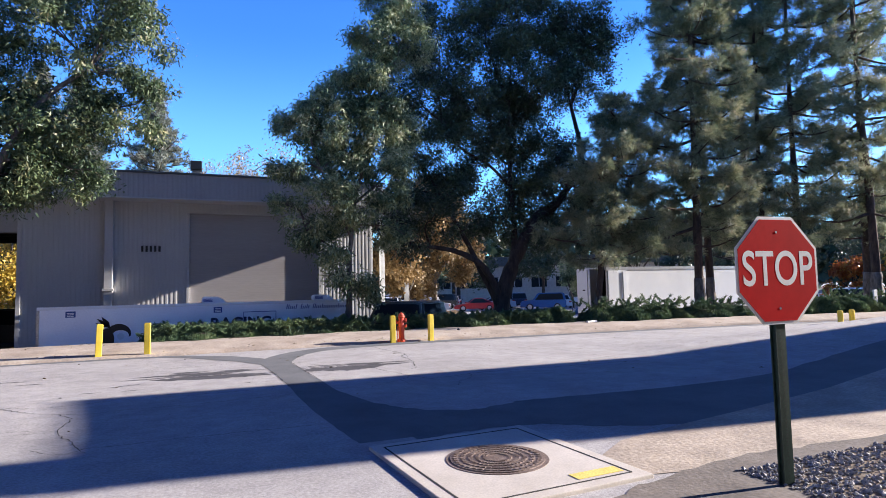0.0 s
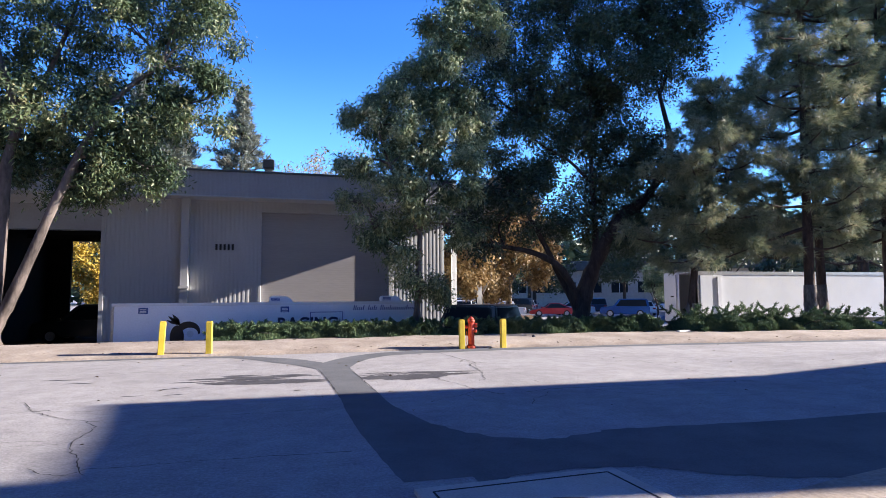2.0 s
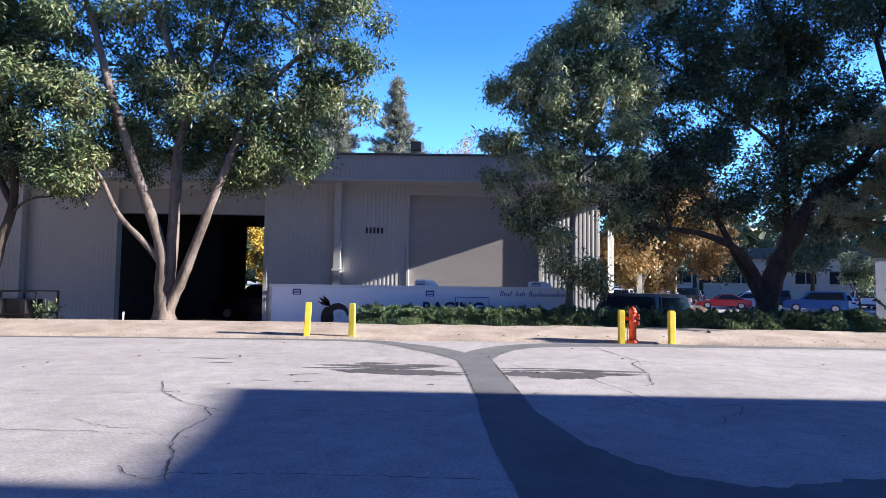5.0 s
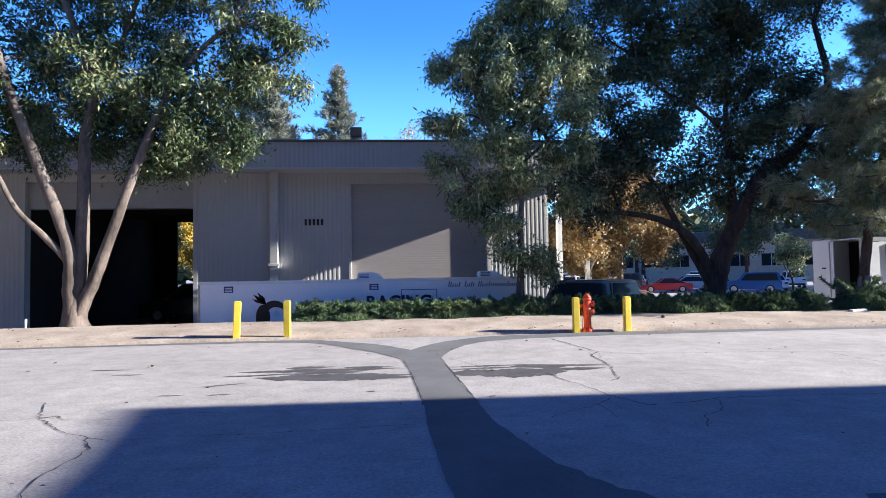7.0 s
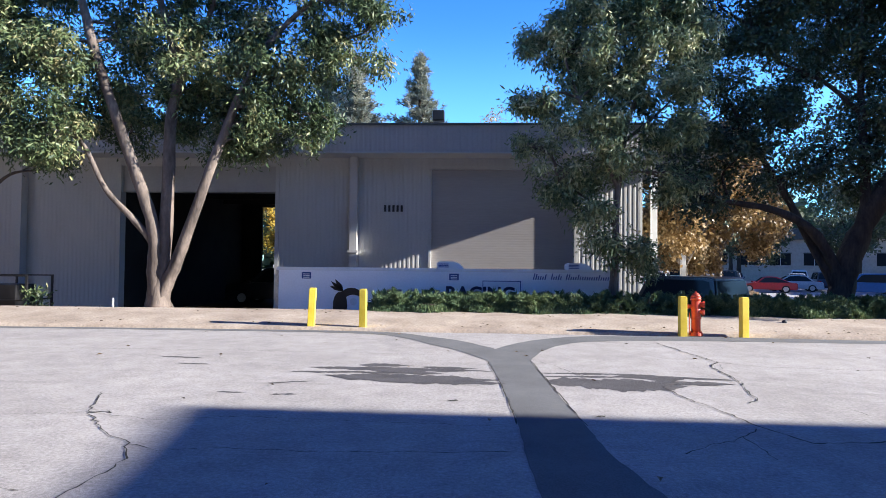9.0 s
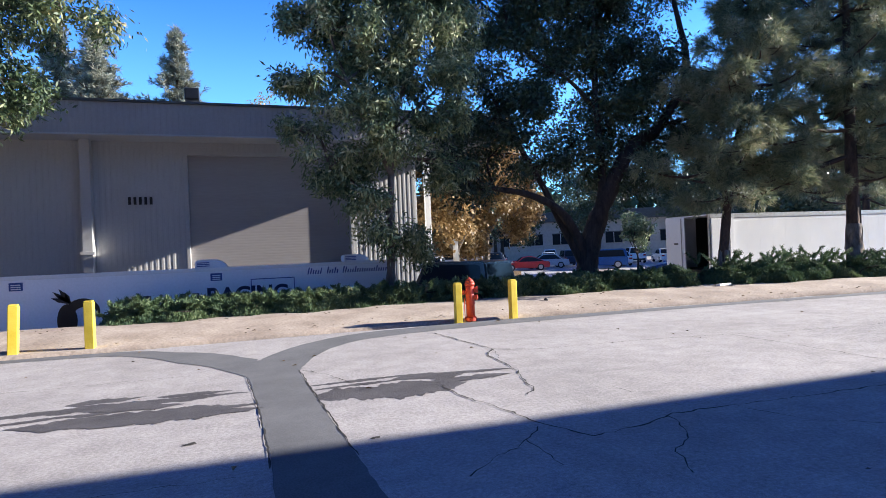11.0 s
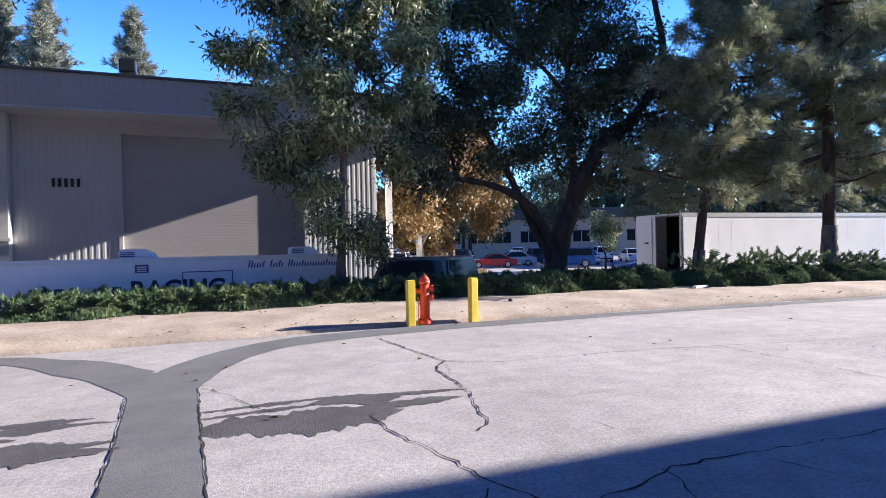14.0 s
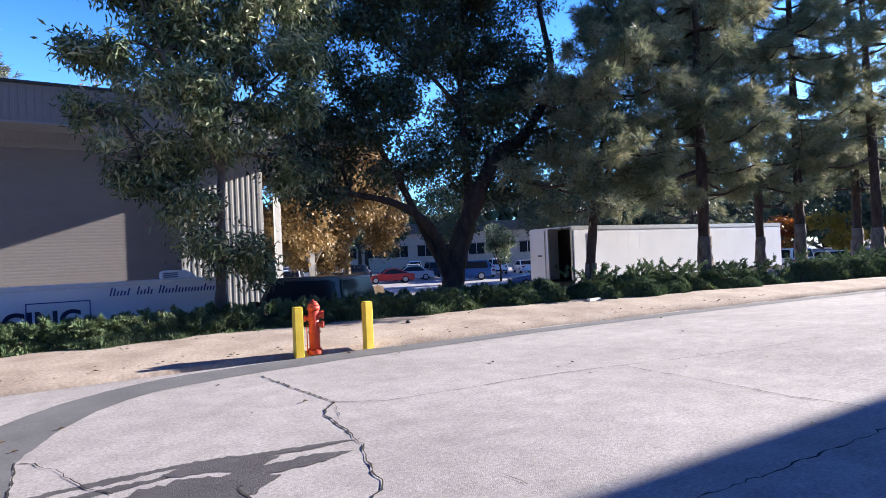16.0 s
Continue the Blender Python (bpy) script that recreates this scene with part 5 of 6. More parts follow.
def build_stop_sign():
    S = empty("stop_sign", pose(3.66, -1.57, 0, 0, 0, -3), "red octagonal stop sign on a dark green steel post", "sign")
    c = Matrix.Translation((0, 0, 1.50))
    bm = octagon(0.381, -0.012, -0.009)
    bmesh.ops.transform(bm, matrix=c, verts=bm.verts)
    plate = part("sign_plate", bm, M_SWHITE, S, "white reflective border plate")
    bm = octagon(0.359, -0.0155, -0.0122)
    bmesh.ops.transform(bm, matrix=c, verts=bm.verts)
    part("red_face", bm, M_SRED, plate, "worn red reflective face")
    text_mesh("lettering", "STOP", 0.345, c @ pose(0, -0.0159, 0.0, 90, 0, 0), M_SWHITE, plate, "white lettering STOP", squash=0.80, bold=0.004)
    bm = octagon(0.381, -0.0088, -0.0065)
    bmesh.ops.transform(bm, matrix=c, verts=bm.verts)
    part("sign_back", bm, M_STEEL, S, "bare aluminium back")
    # U-channel post with punched holes shown as dark slots along its edge
    bm = bmesh.new()
    for x0, x1, y0, y1 in ((-0.045, -0.035, 0.0, 0.035), (0.035, 0.045, 0.0, 0.035), (-0.035, 0.035, 0.0, 0.008), (-0.062, -0.045, 0.027, 0.035), (0.045, 0.062, 0.027, 0.035)):
        box(x0, x1, y0 - 0.004, y1 - 0.004, -0.5, 1.82, 0, bm)
    post = part("post", bm, M_POST, S, "dark green steel channel post")
    for i in range(44):
        part("punched_hole", cyl(0.005, 0.005, 0, 0.0015, 8, m=Matrix.Translation((0.0, -0.0048, 0.05 + i * 0.0254)) @ pose(0, 0, 0, 90, 0, 0)), M_BLACK, post)
    for z in (1.23, 1.77):
        part("bolt", cyl(0.010, 0.008, 0, 0.002, 8, m=Matrix.Translation((0, -0.0155, z)) @ pose(0, 0, 0, 90, 0, 0)), M_STEEL, S)


def build_manhole():
    S = empty("manhole", pose(2.10, -0.18, 0.0, 0, 0, 3.5), "concrete slab with a round cast iron manhole cover", "manhole")
    slab = part("slab", box(-0.80, 0.80, -0.90, 0.90, -0.08, 0.03, 0.01), M_CONC, S, "worn concrete slab")
    bm = bmesh.new()
    for s in (-1, 1):
        box(s * 0.69 - 0.008, s * 0.69 + 0.008, -0.79, 0.79, 0.029, 0.0325, 0, bm)
        box(-0.69, 0.69, s * 0.79 - 0.008, s * 0.79 + 0.008, 0.029, 0.0328, 0, bm)
    part("joint", bm, M_CRACK, S, "dark joint line")
    part("cover_frame", cyl(0.42, 0.42, 0.0, 0.034, 48), M_IRON, S)
    cov = part("cover", cyl(0.385, 0.385, 0.0, 0.040, 48), M_IRON, S, "brown cast iron cover with ring pattern")
    for r in (0.36, 0.30, 0.24, 0.18, 0.12):
        bm = bmesh.new()
        n = 40
        feet = []
        for i in range(n):
            a0, a1 = 2 * math.pi * i / n, 2 * math.pi * (i + 0.6) / n
            q = [(r * math.cos(a0), r * math.sin(a0)), (r * math.cos(a1), r * math.sin(a1)), ((r - 0.028) * math.cos(a1), (r - 0.028) * math.sin(a1)), ((r - 0.028) * math.cos(a0), (r - 0.028) * math.sin(a0))]
            lo = [bm.verts.new((x, y, 0.0412)) for x, y in q]
            hi = [bm.verts.new((x, y, 0.047)) for x, y in q]
            bm.faces.new(hi)
            for j in range(4):
                bm.faces.new((lo[j], lo[(j + 1) % 4], hi[(j + 1) % 4], hi[j]))
            feet.append(lo)
        for i in range(n):
            p, q = feet[i], feet[(i + 1) % n]
            bm.faces.new((p[1], q[0], q[3], p[2]))
        part("tread_ring", bm, M_IRON, cov)
    part("paint_mark", box(0.24, 0.66, -0.74, -0.62, 0.031, 0.0345), M_YFADE, S, "faded yellow paint bar")


def build_shoulder():
    # pale dirt and loose gravel on the near shoulder
    far = [(2.9, -0.45), (3.4, -0.1), (4.2, 0.1), (5.5, 0.35), (7.5, 0.8), (10, 1.3), (16, 2.0)]
    near = [(2.9, -0.95), (3.4, -1.05), (4.2, -1.1), (5.5, -1.05), (7.5, -1.0), (10, -1.2), (16, -1.5)]
    flat_strip("dirt_shoulder", near, far, 0.005, M_SHOULD, "pale dirt shoulder along the asphalt", "shoulder")
    # dark brown strip between the pale dirt and the gravel
    far1 = [(2.3, -1.25), (2.95, -1.08), (3.8, -0.92), (4.6, -0.95), (5.8, -1.0), (8.0, -1.1), (14, -1.5)]
    near1 = [(2.3, -2.8), (2.95, -2.6), (3.8, -1.9), (4.6, -1.6), (5.8, -1.55), (8.0, -1.7), (14, -2.0)]
    flat_strip("brown_strip", ragged(near1, 0.02, 14), ragged(far1, 0.03, 15), 0.0065, M_STRIP, "dark brown strip beside the shoulder", "track")
    far2 = [(3.7, -1.25), (4.6, -1.2), (6, -1.15), (9, -1.3), (16, -1.7)]
    near2 = [(3.9, -4.5), (4.6, -5), (6, -5.5), (9, -6), (16, -6)]
    flat_strip("gravel_bed", near2, far2, 0.008, M_SOIL, "dark soil under gravel", "gravel")
    rnd = random.Random(8)
    v, f = [], []
    for i in range(9500):
        x = 3.6 + 4.8 * rnd.random() ** 1.2
        y = -1.18 - 0.05 * noise.noise(Vector((x * 4, 0, 0))) - 1.7 * rnd.random() ** 0.9
        s = rnd.uniform(0.006, 0.013) if rnd.random() < 0.75 else rnd.uniform(0.013, 0.024)
        b = len(v)
        z = height(x, y) + 0.010 + s * 0.4
        for dx, dy, dz in ((1, 0, 0), (0, 1, 0), (-1, 0, 0), (0, -1, 0), (0, 0, 0.8), (0, 0, -0.8)):
            v.append((x + (dx + rnd.uniform(-0.35, 0.35)) * s, y + (dy + rnd.uniform(-0.35, 0.35)) * s, z + (dz + rnd.uniform(-0.2, 0.2)) * s))
        for q in ((0, 1, 4), (1, 2, 4), (2, 3, 4), (3, 0, 4), (1, 0, 5), (2, 1, 5), (3, 2, 5), (0, 3, 5)):
            f.append(tuple(b + k for k in q))
    g = link_mesh("gravel", v, f, mat("gravel_stone", (0.20, 0.20, 0.20), (0.42, 0.41, 0.40), 25, 0.9, 0.3))
    tagged(g, "loose grey gravel on the shoulder", "gravel", kind="stuff")


# ---- trailers ----
def build_race_trailer():
    x0, x1, y0, y1, z0, z1 = -4.72, 4.45, 15.7, 18.1, -0.55, 1.11
    T = empty("enclosed_trailer", pose(0, 0, 0), "long white enclosed trailer with dark lettering", "trailer")
    body = part("body", box(x0, x1, y0, y1, z0, z1, 0.03), M_WHITE, T)
    part("roof_rail", box(x0 - 0.01, x1 + 0.01, y0 - 0.02, y0 + 0.05, z1 - 0.06, z1 + 0.03, 0.008), M_TRIM, T, "white roof rail")
    part("corner_trim", box(x0 - 0.012, x0 + 0.06, y0 - 0.012, y0 + 0.05, z0, z1 - 0.06, 0.006), M_STEEL, T)
    part("skirt", box(x0, x1, y0 - 0.015, y0 - 0.001, z0, z0 + 0.12), M_STEEL, T)
    for x in (-3.0, -1.9):
        w = part("wheel", cyl(0.36, 0.36, -0.12, 0.12, 24, m=Matrix.Translation((x, y0 + 0.1, LOW + 0.36)) @ pose(0, 0, 0, 90, 0, 0)), M_RUBBER, T)
        part("rim", cyl(0.2, 0.2, -0.13, 0.13, 16, m=Matrix.Translation((x, y0 + 0.1, LOW + 0.36)) @ pose(0, 0, 0, 90, 0, 0)), M_RIM, w)
    for x in (-3.88, 0.20):
        f = part("vent", box(x - 0.13, x + 0.13, y0 - 0.02, y0 - 0.002, 0.82, 1.0, 0.006), M_BLUE, T, "small dark blue louvred vent")
        for k in range(3):
            part("louvre", box(x - 0.09, x + 0.09, y0 - 0.028, y0 - 0.021, 0.845 + 0.045 * k, 0.868 + 0.045 * k), M_TRIM, f)
    # side hatch outline
    h = part("hatch", box(1.0, 2.0, y0 - 0.012, y0 - 0.001, 0.1, 0.80, 0.004), M_WHITE, T, "framed side hatch")
    for a in ((0.98, 2.02, 0.80, 0.82), (0.98, 1.0, 0.1, 0.80), (2.0, 2.02, 0.1, 0.80)):
        part("frame_bar", box(a[0], a[1], y0 - 0.018, y0 - 0.003, a[2], a[3]), M_BLUE, h)
    text_mesh("lettering", "RACING", 0.50, pose(0.92, y0 - 0.014, 0.45, 90, 0, 0), M_NAVY, T, "navy lettering RACING", squash=1.02, bold=0.016)
    for x in (-1.62, -1.40, -0.62, -0.36):
        part("lettering_bar", box(x, x + 0.17, y0 - 0.012, y0 - 0.002, 0.28, 0.55), M_NAVY, T, "navy lettering, partly hidden")
    # script name above, as plain strokes
    rl = random.Random(12)
    for x, w in ((2.34, 0.34), (2.82, 0.30), (3.22, 1.16)):
        u, first = x, True
        while u < x + w - 0.03:
            hh = 0.17 if first else rl.choice((0.085, 0.09, 0.10, 0.15))
            bm = box(u, u + 0.028, y0 - 0.012, y0 - 0.002, 0.86, 0.86 + hh)
            for v in bm.verts:
                v.co.x += 0.25 * (v.co.z - 0.86)
            part("script_bar", bm, M_BLUE, T, "dark blue script lettering")
            u += 0.062
            first = False
    # abstract dark emblem: an arch over a rounded body, with a fan of plumes
    bm = bmesh.new()
    n = 20
    ang = [math.radians(-15 + 215 * i / n) for i in range(n + 1)]
    outer = [bm.verts.new((-2.62 + 0.34 * math.cos(q), y0 - 0.007, 0.28 + 0.30 * math.sin(q))) for q in ang]
    inner = [bm.verts.new((-2.57 + 0.23 * math.cos(q), y0 - 0.007, 0.22 + 0.17 * math.sin(q))) for q in ang]
    for i in range(n):
        bm.faces.new((outer[i], outer[i + 1], inner[i + 1], inner[i]))
    bm.faces.new([bm.verts.new((-2.93 + 0.20 * math.cos(i * math.pi / 12), y0 - 0.009, 0.10 + 0.37 * math.sin(i * math.pi / 12))) for i in range(24)])
    for qx, qz, w in ((-3.20, 0.76, 0.05), (-3.08, 0.82, 0.05), (-2.97, 0.74, 0.045), (-3.24, 0.63, 0.045), (-3.14, 0.70, 0.03)):
        p, q = Vector((-2.84, 0, 0.46)), Vector((qx, 0, qz))
        d = (q - p).normalized()
        sd = Vector((-d.z, 0, d.x)) * w
        m = p.lerp(q, 0.6)
        bm.faces.new([bm.verts.new((r.x, y0 - 0.011, r.z)) for r in (p, m - sd, q, m + sd)])
    part("emblem", bm, M_BLACK, T, "black arched emblem with a fan of plumes")
    for cx, cz, r, mt in ((-2.56, 0.20, 0.10, M_TRIM), (-2.90, -0.12, 0.07, M_TRIM)):
        bm = bmesh.new()
        bm.faces.new([bm.verts.new((cx + r * math.cos(i * math.pi / 8), y0 - 0.015, cz + r * math.sin(i * math.pi / 8))) for i in range(16)])
        part("emblem_spot", bm, mt, T, "round spot in the emblem")
    # roof units
    for x, sc in ((0.06, 0.76), (3.66, 0.70)):
        bm = bmesh.new()
        prof = ((-0.46, 0.0), (-0.47, 0.2), (-0.38, 0.27), (0.18, 0.27), (0.40, 0.16), (0.50, 0.04), (0.50, 0.0))
        rows = [[bm.verts.new((x + sc * px, y0 + yy, z1 + 0.02 + sc * pz)) for px, pz in prof] for yy in (0.3, 0.95)]
        bm.faces.new(rows[0])
        bm.faces.new(rows[1][::-1])
        for k in range(7):
            bm.faces.new((rows[0][k], rows[0][(k + 1) % 7], rows[1][(k + 1) % 7], rows[1][k]))
        bmesh.ops.bevel(bm, geom=list(bm.edges), offset=0.02, segments=2, affect="EDGES")
        u = part("roof_unit", bm, M_TRIM, T, "white roof air unit with sloped nose")
        for k in range(3):
            part("grille_bar", box(x - 0.30, x - 0.02, y0 + 0.285, y0 + 0.298, z1 + 0.06 + 0.04 * k, z1 + 0.08 + 0.04 * k), M_BLUE, u)
    return T


def build_box_trailer():
    x0, x1, y0, y1, z0, z1 = 18.1, 33.0, 19.0, 21.45, 0.12, 2.26
    T = empty("box_trailer", pose(0, 0, 0), "long white box trailer with its rear door open", "trailer")
    part("side_panel", box(x0 + 1.05, x1, y0, y0 + 0.06, z0, z1), M_WHITE, T)
    part("side_panel", box(x0 + 0.75, x0 + 1.05, y0, y0 + 0.06, z0, z1), M_WHITE, T)
    part("side_panel", box(x0, x1, y1 - 0.06, y1, z0, z1), M_WHITE, T)
    part("roof", box(x0, x1, y0, y1, z1, z1 + 0.05), M_TRIM, T)
    part("floor", box(x0, x1, y0, y1, z0 - 0.2, z0), M_GLOOM, T)
    part("front_panel", box(x1 - 0.06, x1 - 0.001, y0 + 0.065, y1 - 0.065, z0, z1 - 0.002), M_WHITE, T)
    # near-black sheet added for the shade deep inside the trailer
    part("gloom_sheet", box(x0 + 1.5, x0 + 1.56, y0 + 0.065, y1 - 0.065, z0, z1 - 0.002), M_GLOOM, T)
    for i in range(21):
        x = x0 + 1.2 + i * 0.68
        part("seam", box(x, x + 0.03, y0 - 0.0012, y0 - 0.0002, z0, z1), M_WHITE, T)
    part("top_rail", box(x0, x1, y0 - 0.02, y0 - 0.0085, z1 - 0.1, z1 + 0.06), M_STEEL, T)
    d = part("door_leaf", box(x0 - 0.05, x0 - 0.002, 20.32, y1, z0 - 0.12, z1, 0.008), M_WHITE, T, "closed white door leaf")
    part("lock_rod", box(x0 - 0.085, x0 - 0.051, 20.48, 20.51, z0 - 0.1, z1 - 0.05), M_STEEL, d)
    part("number_bar", box(x0 - 0.057, x0 - 0.0515, 20.72, 20.95, 1.15, 1.21), M_BLACK, d, "small dark number bar")
    f = part("door_leaf", box(x0 + 0.04, x0 + 1.16, y0 - 0.075, y0 - 0.022, z0 - 0.12, z1 - 0.12, 0.008), M_WHITE, T, "white door leaf folded back along the side")
    part("lock_rod", box(x0 + 0.9, x0 + 0.93, y0 - 0.105, y0 - 0.0765, z0 - 0.1, z1 - 0.2), M_STEEL, f)
    part("corner_post", box(x0 - 0.03, x0 + 0.035, y0 - 0.02, y0 + 0.06, z0 - 0.2, z1 + 0.05, 0.006), M_STEEL, T)
    for i in range(2):
        w = part("wheel", cyl(0.5, 0.5, -0.14, 0.14, 24, m=Matrix.Translation((20 + i * 1.25, y0 + 0.3, LOW + 0.5)) @ pose(0, 0, 0, 90, 0, 0)), M_RUBBER, T)
        part("rim", cyl(0.28, 0.28, -0.15, 0.15, 16, m=Matrix.Translation((20 + i * 1.25, y0 + 0.3, LOW + 0.5)) @ pose(0, 0, 0, 90, 0, 0)), M_RIM, w)
    part("landing_leg", box(30.5, 30.65, y0 + 0.3, y0 + 0.45, LOW, z0 - 0.2), M_STEEL, T)
    return T


# ---- cars ----
PAINTS = {}


def paint(name, c):
    if name not in PAINTS:
        m = mat(name, c, tuple(min(1, q * 1.12) for q in c), 1.5, 0.28, 0.0, 20, spec=0.6)
        m.node_tree.nodes["Principled BSDF"].inputs["Coat Weight"].default_value = 0.12 if sum(c) < 0.1 else 0.5
        PAINTS[name] = m
    return PAINTS[name]


def car(kind, material, m, label, group="cars in the car park"):
    """A car along x, nose at +x, standing on z = 0."""
    L, W, Hh = {"sedan": (4.6, 1.8, 1.42), "coupe": (4.4, 1.8, 1.32), "suv": (4.4, 1.8, 1.72), "jeep": (4.2, 1.8, 1.82), "van": (4.9, 1.95, 1.85)}[kind]
    C = empty("car", m, label, "car", group)
    h = L / 2
    belt = 0.60 * Hh if kind in ("sedan", "coupe") else 0.58 * Hh
    if kind == "sedan":
        body = [(-h, 0.35), (-h + 0.03, belt), (-h + 0.75, belt + 0.06), (h - 1.25, belt + 0.04), (h - 0.12, 0.68), (h, 0.5), (h, 0.28), (-h + 0.05, 0.25)]
        top = [(-h + 0.62, belt), (-h + 1.25, Hh - 0.03), (-h + 1.9, Hh), (0.25, Hh - 0.03), (h - 1.2, belt)]
    elif kind == "coupe":
        body = [(-h, 0.4), (-h + 0.02, belt + 0.02), (-h + 0.5, belt + 0.05), (h - 1.4, belt), (h - 0.2, 0.62), (h, 0.45), (h, 0.26), (-h + 0.05, 0.25)]
        top = [(-h + 0.35, belt), (-h + 1.5, Hh - 0.02), (-0.3, Hh), (0.2, Hh - 0.04), (h - 1.35, belt)]
    else:
        body = [(-h, 0.38), (-h, belt), (h - 1.15, belt + 0.04), (h - 0.1, belt - 0.08), (h, 0.75), (h, 0.32), (-h + 0.05, 0.3)]
        top = [(-h + 0.02, belt), (-h + 0.16, Hh - 0.06), (-h + 0.4, Hh), (0.35, Hh - 0.02), (0.55, Hh - 0.08), (h - 1.2, belt)]

    def extrude(prof, w0, w1, z0):
        bm = bmesh.new()
        zmax = max(z for _, z in prof)
        rows = []
        for s in (-1, 1):
            rows.append([bm.verts.new((x, s * (w0 + (w1 - w0) * max(0, (z - z0)) / max(0.01, zmax - z0)), z)) for x, z in prof])
        bm.faces.new(rows[0])
        bm.faces.new(rows[1][::-1])
        n = len(prof)
        for i in range(n):
            bm.faces.new((rows[0][i], rows[0][(i + 1) % n], rows[1][(i + 1) % n], rows[1][i]))
        bmesh.ops.bevel(bm, geom=list(bm.edges), offset=0.045, segments=2, affect="EDGES")
        return bm

    part("body", extrude(body, W / 2, W / 2 - 0.03, 0.3), material, C, smooth=False)
    part("cabin", extrude(top, W / 2 - 0.06, W / 2 - 0.2, belt), material, C)
    cx = sum(x for x, _ in top) / len(top)
    for s in (-1, 1):
        bm = bmesh.new()
        q = [((x - cx) * 0.86 + cx, belt + 0.05 + (z - belt) * 0.80) for x, z in top]
        vs = [bm.verts.new((x, s * ((W / 2 - 0.06) - 0.14 * max(0, z - belt) / (Hh - belt) + 0.006), z)) for x, z in q]
        bm.faces.new(vs if s < 0 else vs[::-1])
        part("side_window", bm, M_GLASS, C, "dark side glass")
    # screens
    for (a, b) in ((top[0], top[1]), (top[-1], top[-2])):
        s = -1 if a[0] < 0 else 1
        d = Vector((b[0] - a[0], 0, b[1] - a[1]))
        nrm = Vector((d.z, 0, -d.x)).normalized()
        if nrm.x * s < 0:
            nrm = -nrm
        p0 = Vector((a[0], 0, a[1])) + d * 0.12 + nrm * 0.008
        p1 = Vector((a[0], 0, a[1])) + d * 0.92 + nrm * 0.008
        bm = bmesh.new()
        w0, w1 = W / 2 - 0.16, W / 2 - 0.26
        bm.faces.new([bm.verts.new((p0.x, -w0, p0.z)), bm.verts.new((p0.x, w0, p0.z)), bm.verts.new((p1.x, w1, p1.z)), bm.verts.new((p1.x, -w1, p1.z))])
        part("windscreen" if s > 0 else "rear_window", bm, M_GLASS, C, "dark glass")
    r = 0.32 if kind in ("sedan", "coupe") else 0.36
    for x in (-h + 0.85, h - 0.9):
        for s in (-1, 1):
            mm = Matrix.Translation((x, s * (W / 2 - 0.1), r)) @ pose(0, 0, 0, 90, 0, 0)
            t = part("wheel", cyl(r, r, -0.11, 0.11, 22, m=mm, bevel=0.03), M_RUBBER, C)
            part("rim", cyl(r * 0.62, r * 0.62, -0.118, 0.118, 14, m=mm), M_RIM, t)
    for s in (-1, 1):
        part("headlight", box(h - 0.06, h + 0.012, s * 0.62 - 0.17, s * 0.62 + 0.17, 0.58, 0.70, 0.02), M_LAMPG, C)
        part("tail_light", box(-h - 0.012, -h + 0.05, s * 0.68 - 0.14, s * 0.68 + 0.14, belt - 0.22, belt - 0.06, 0.02), M_TAIL, C)
        part("mirror", box(h - 1.35, h - 1.2, s * (W / 2 + 0.08) - 0.08, s * (W / 2 + 0.08) + 0.06, belt - 0.02, belt + 0.12, 0.02), material, C)
    part("bumper", box(h - 0.03, h + 0.03, -W / 2 + 0.12, W / 2 - 0.12, 0.32, 0.48, 0.02), M_BLACK if kind in ("suv", "jeep") else material, C)
    part("bumper", box(-h - 0.03, -h + 0.03, -W / 2 + 0.12, W / 2 - 0.12, 0.34, 0.5, 0.02), M_BLACK if kind in ("suv", "jeep") else material, C)
    return C


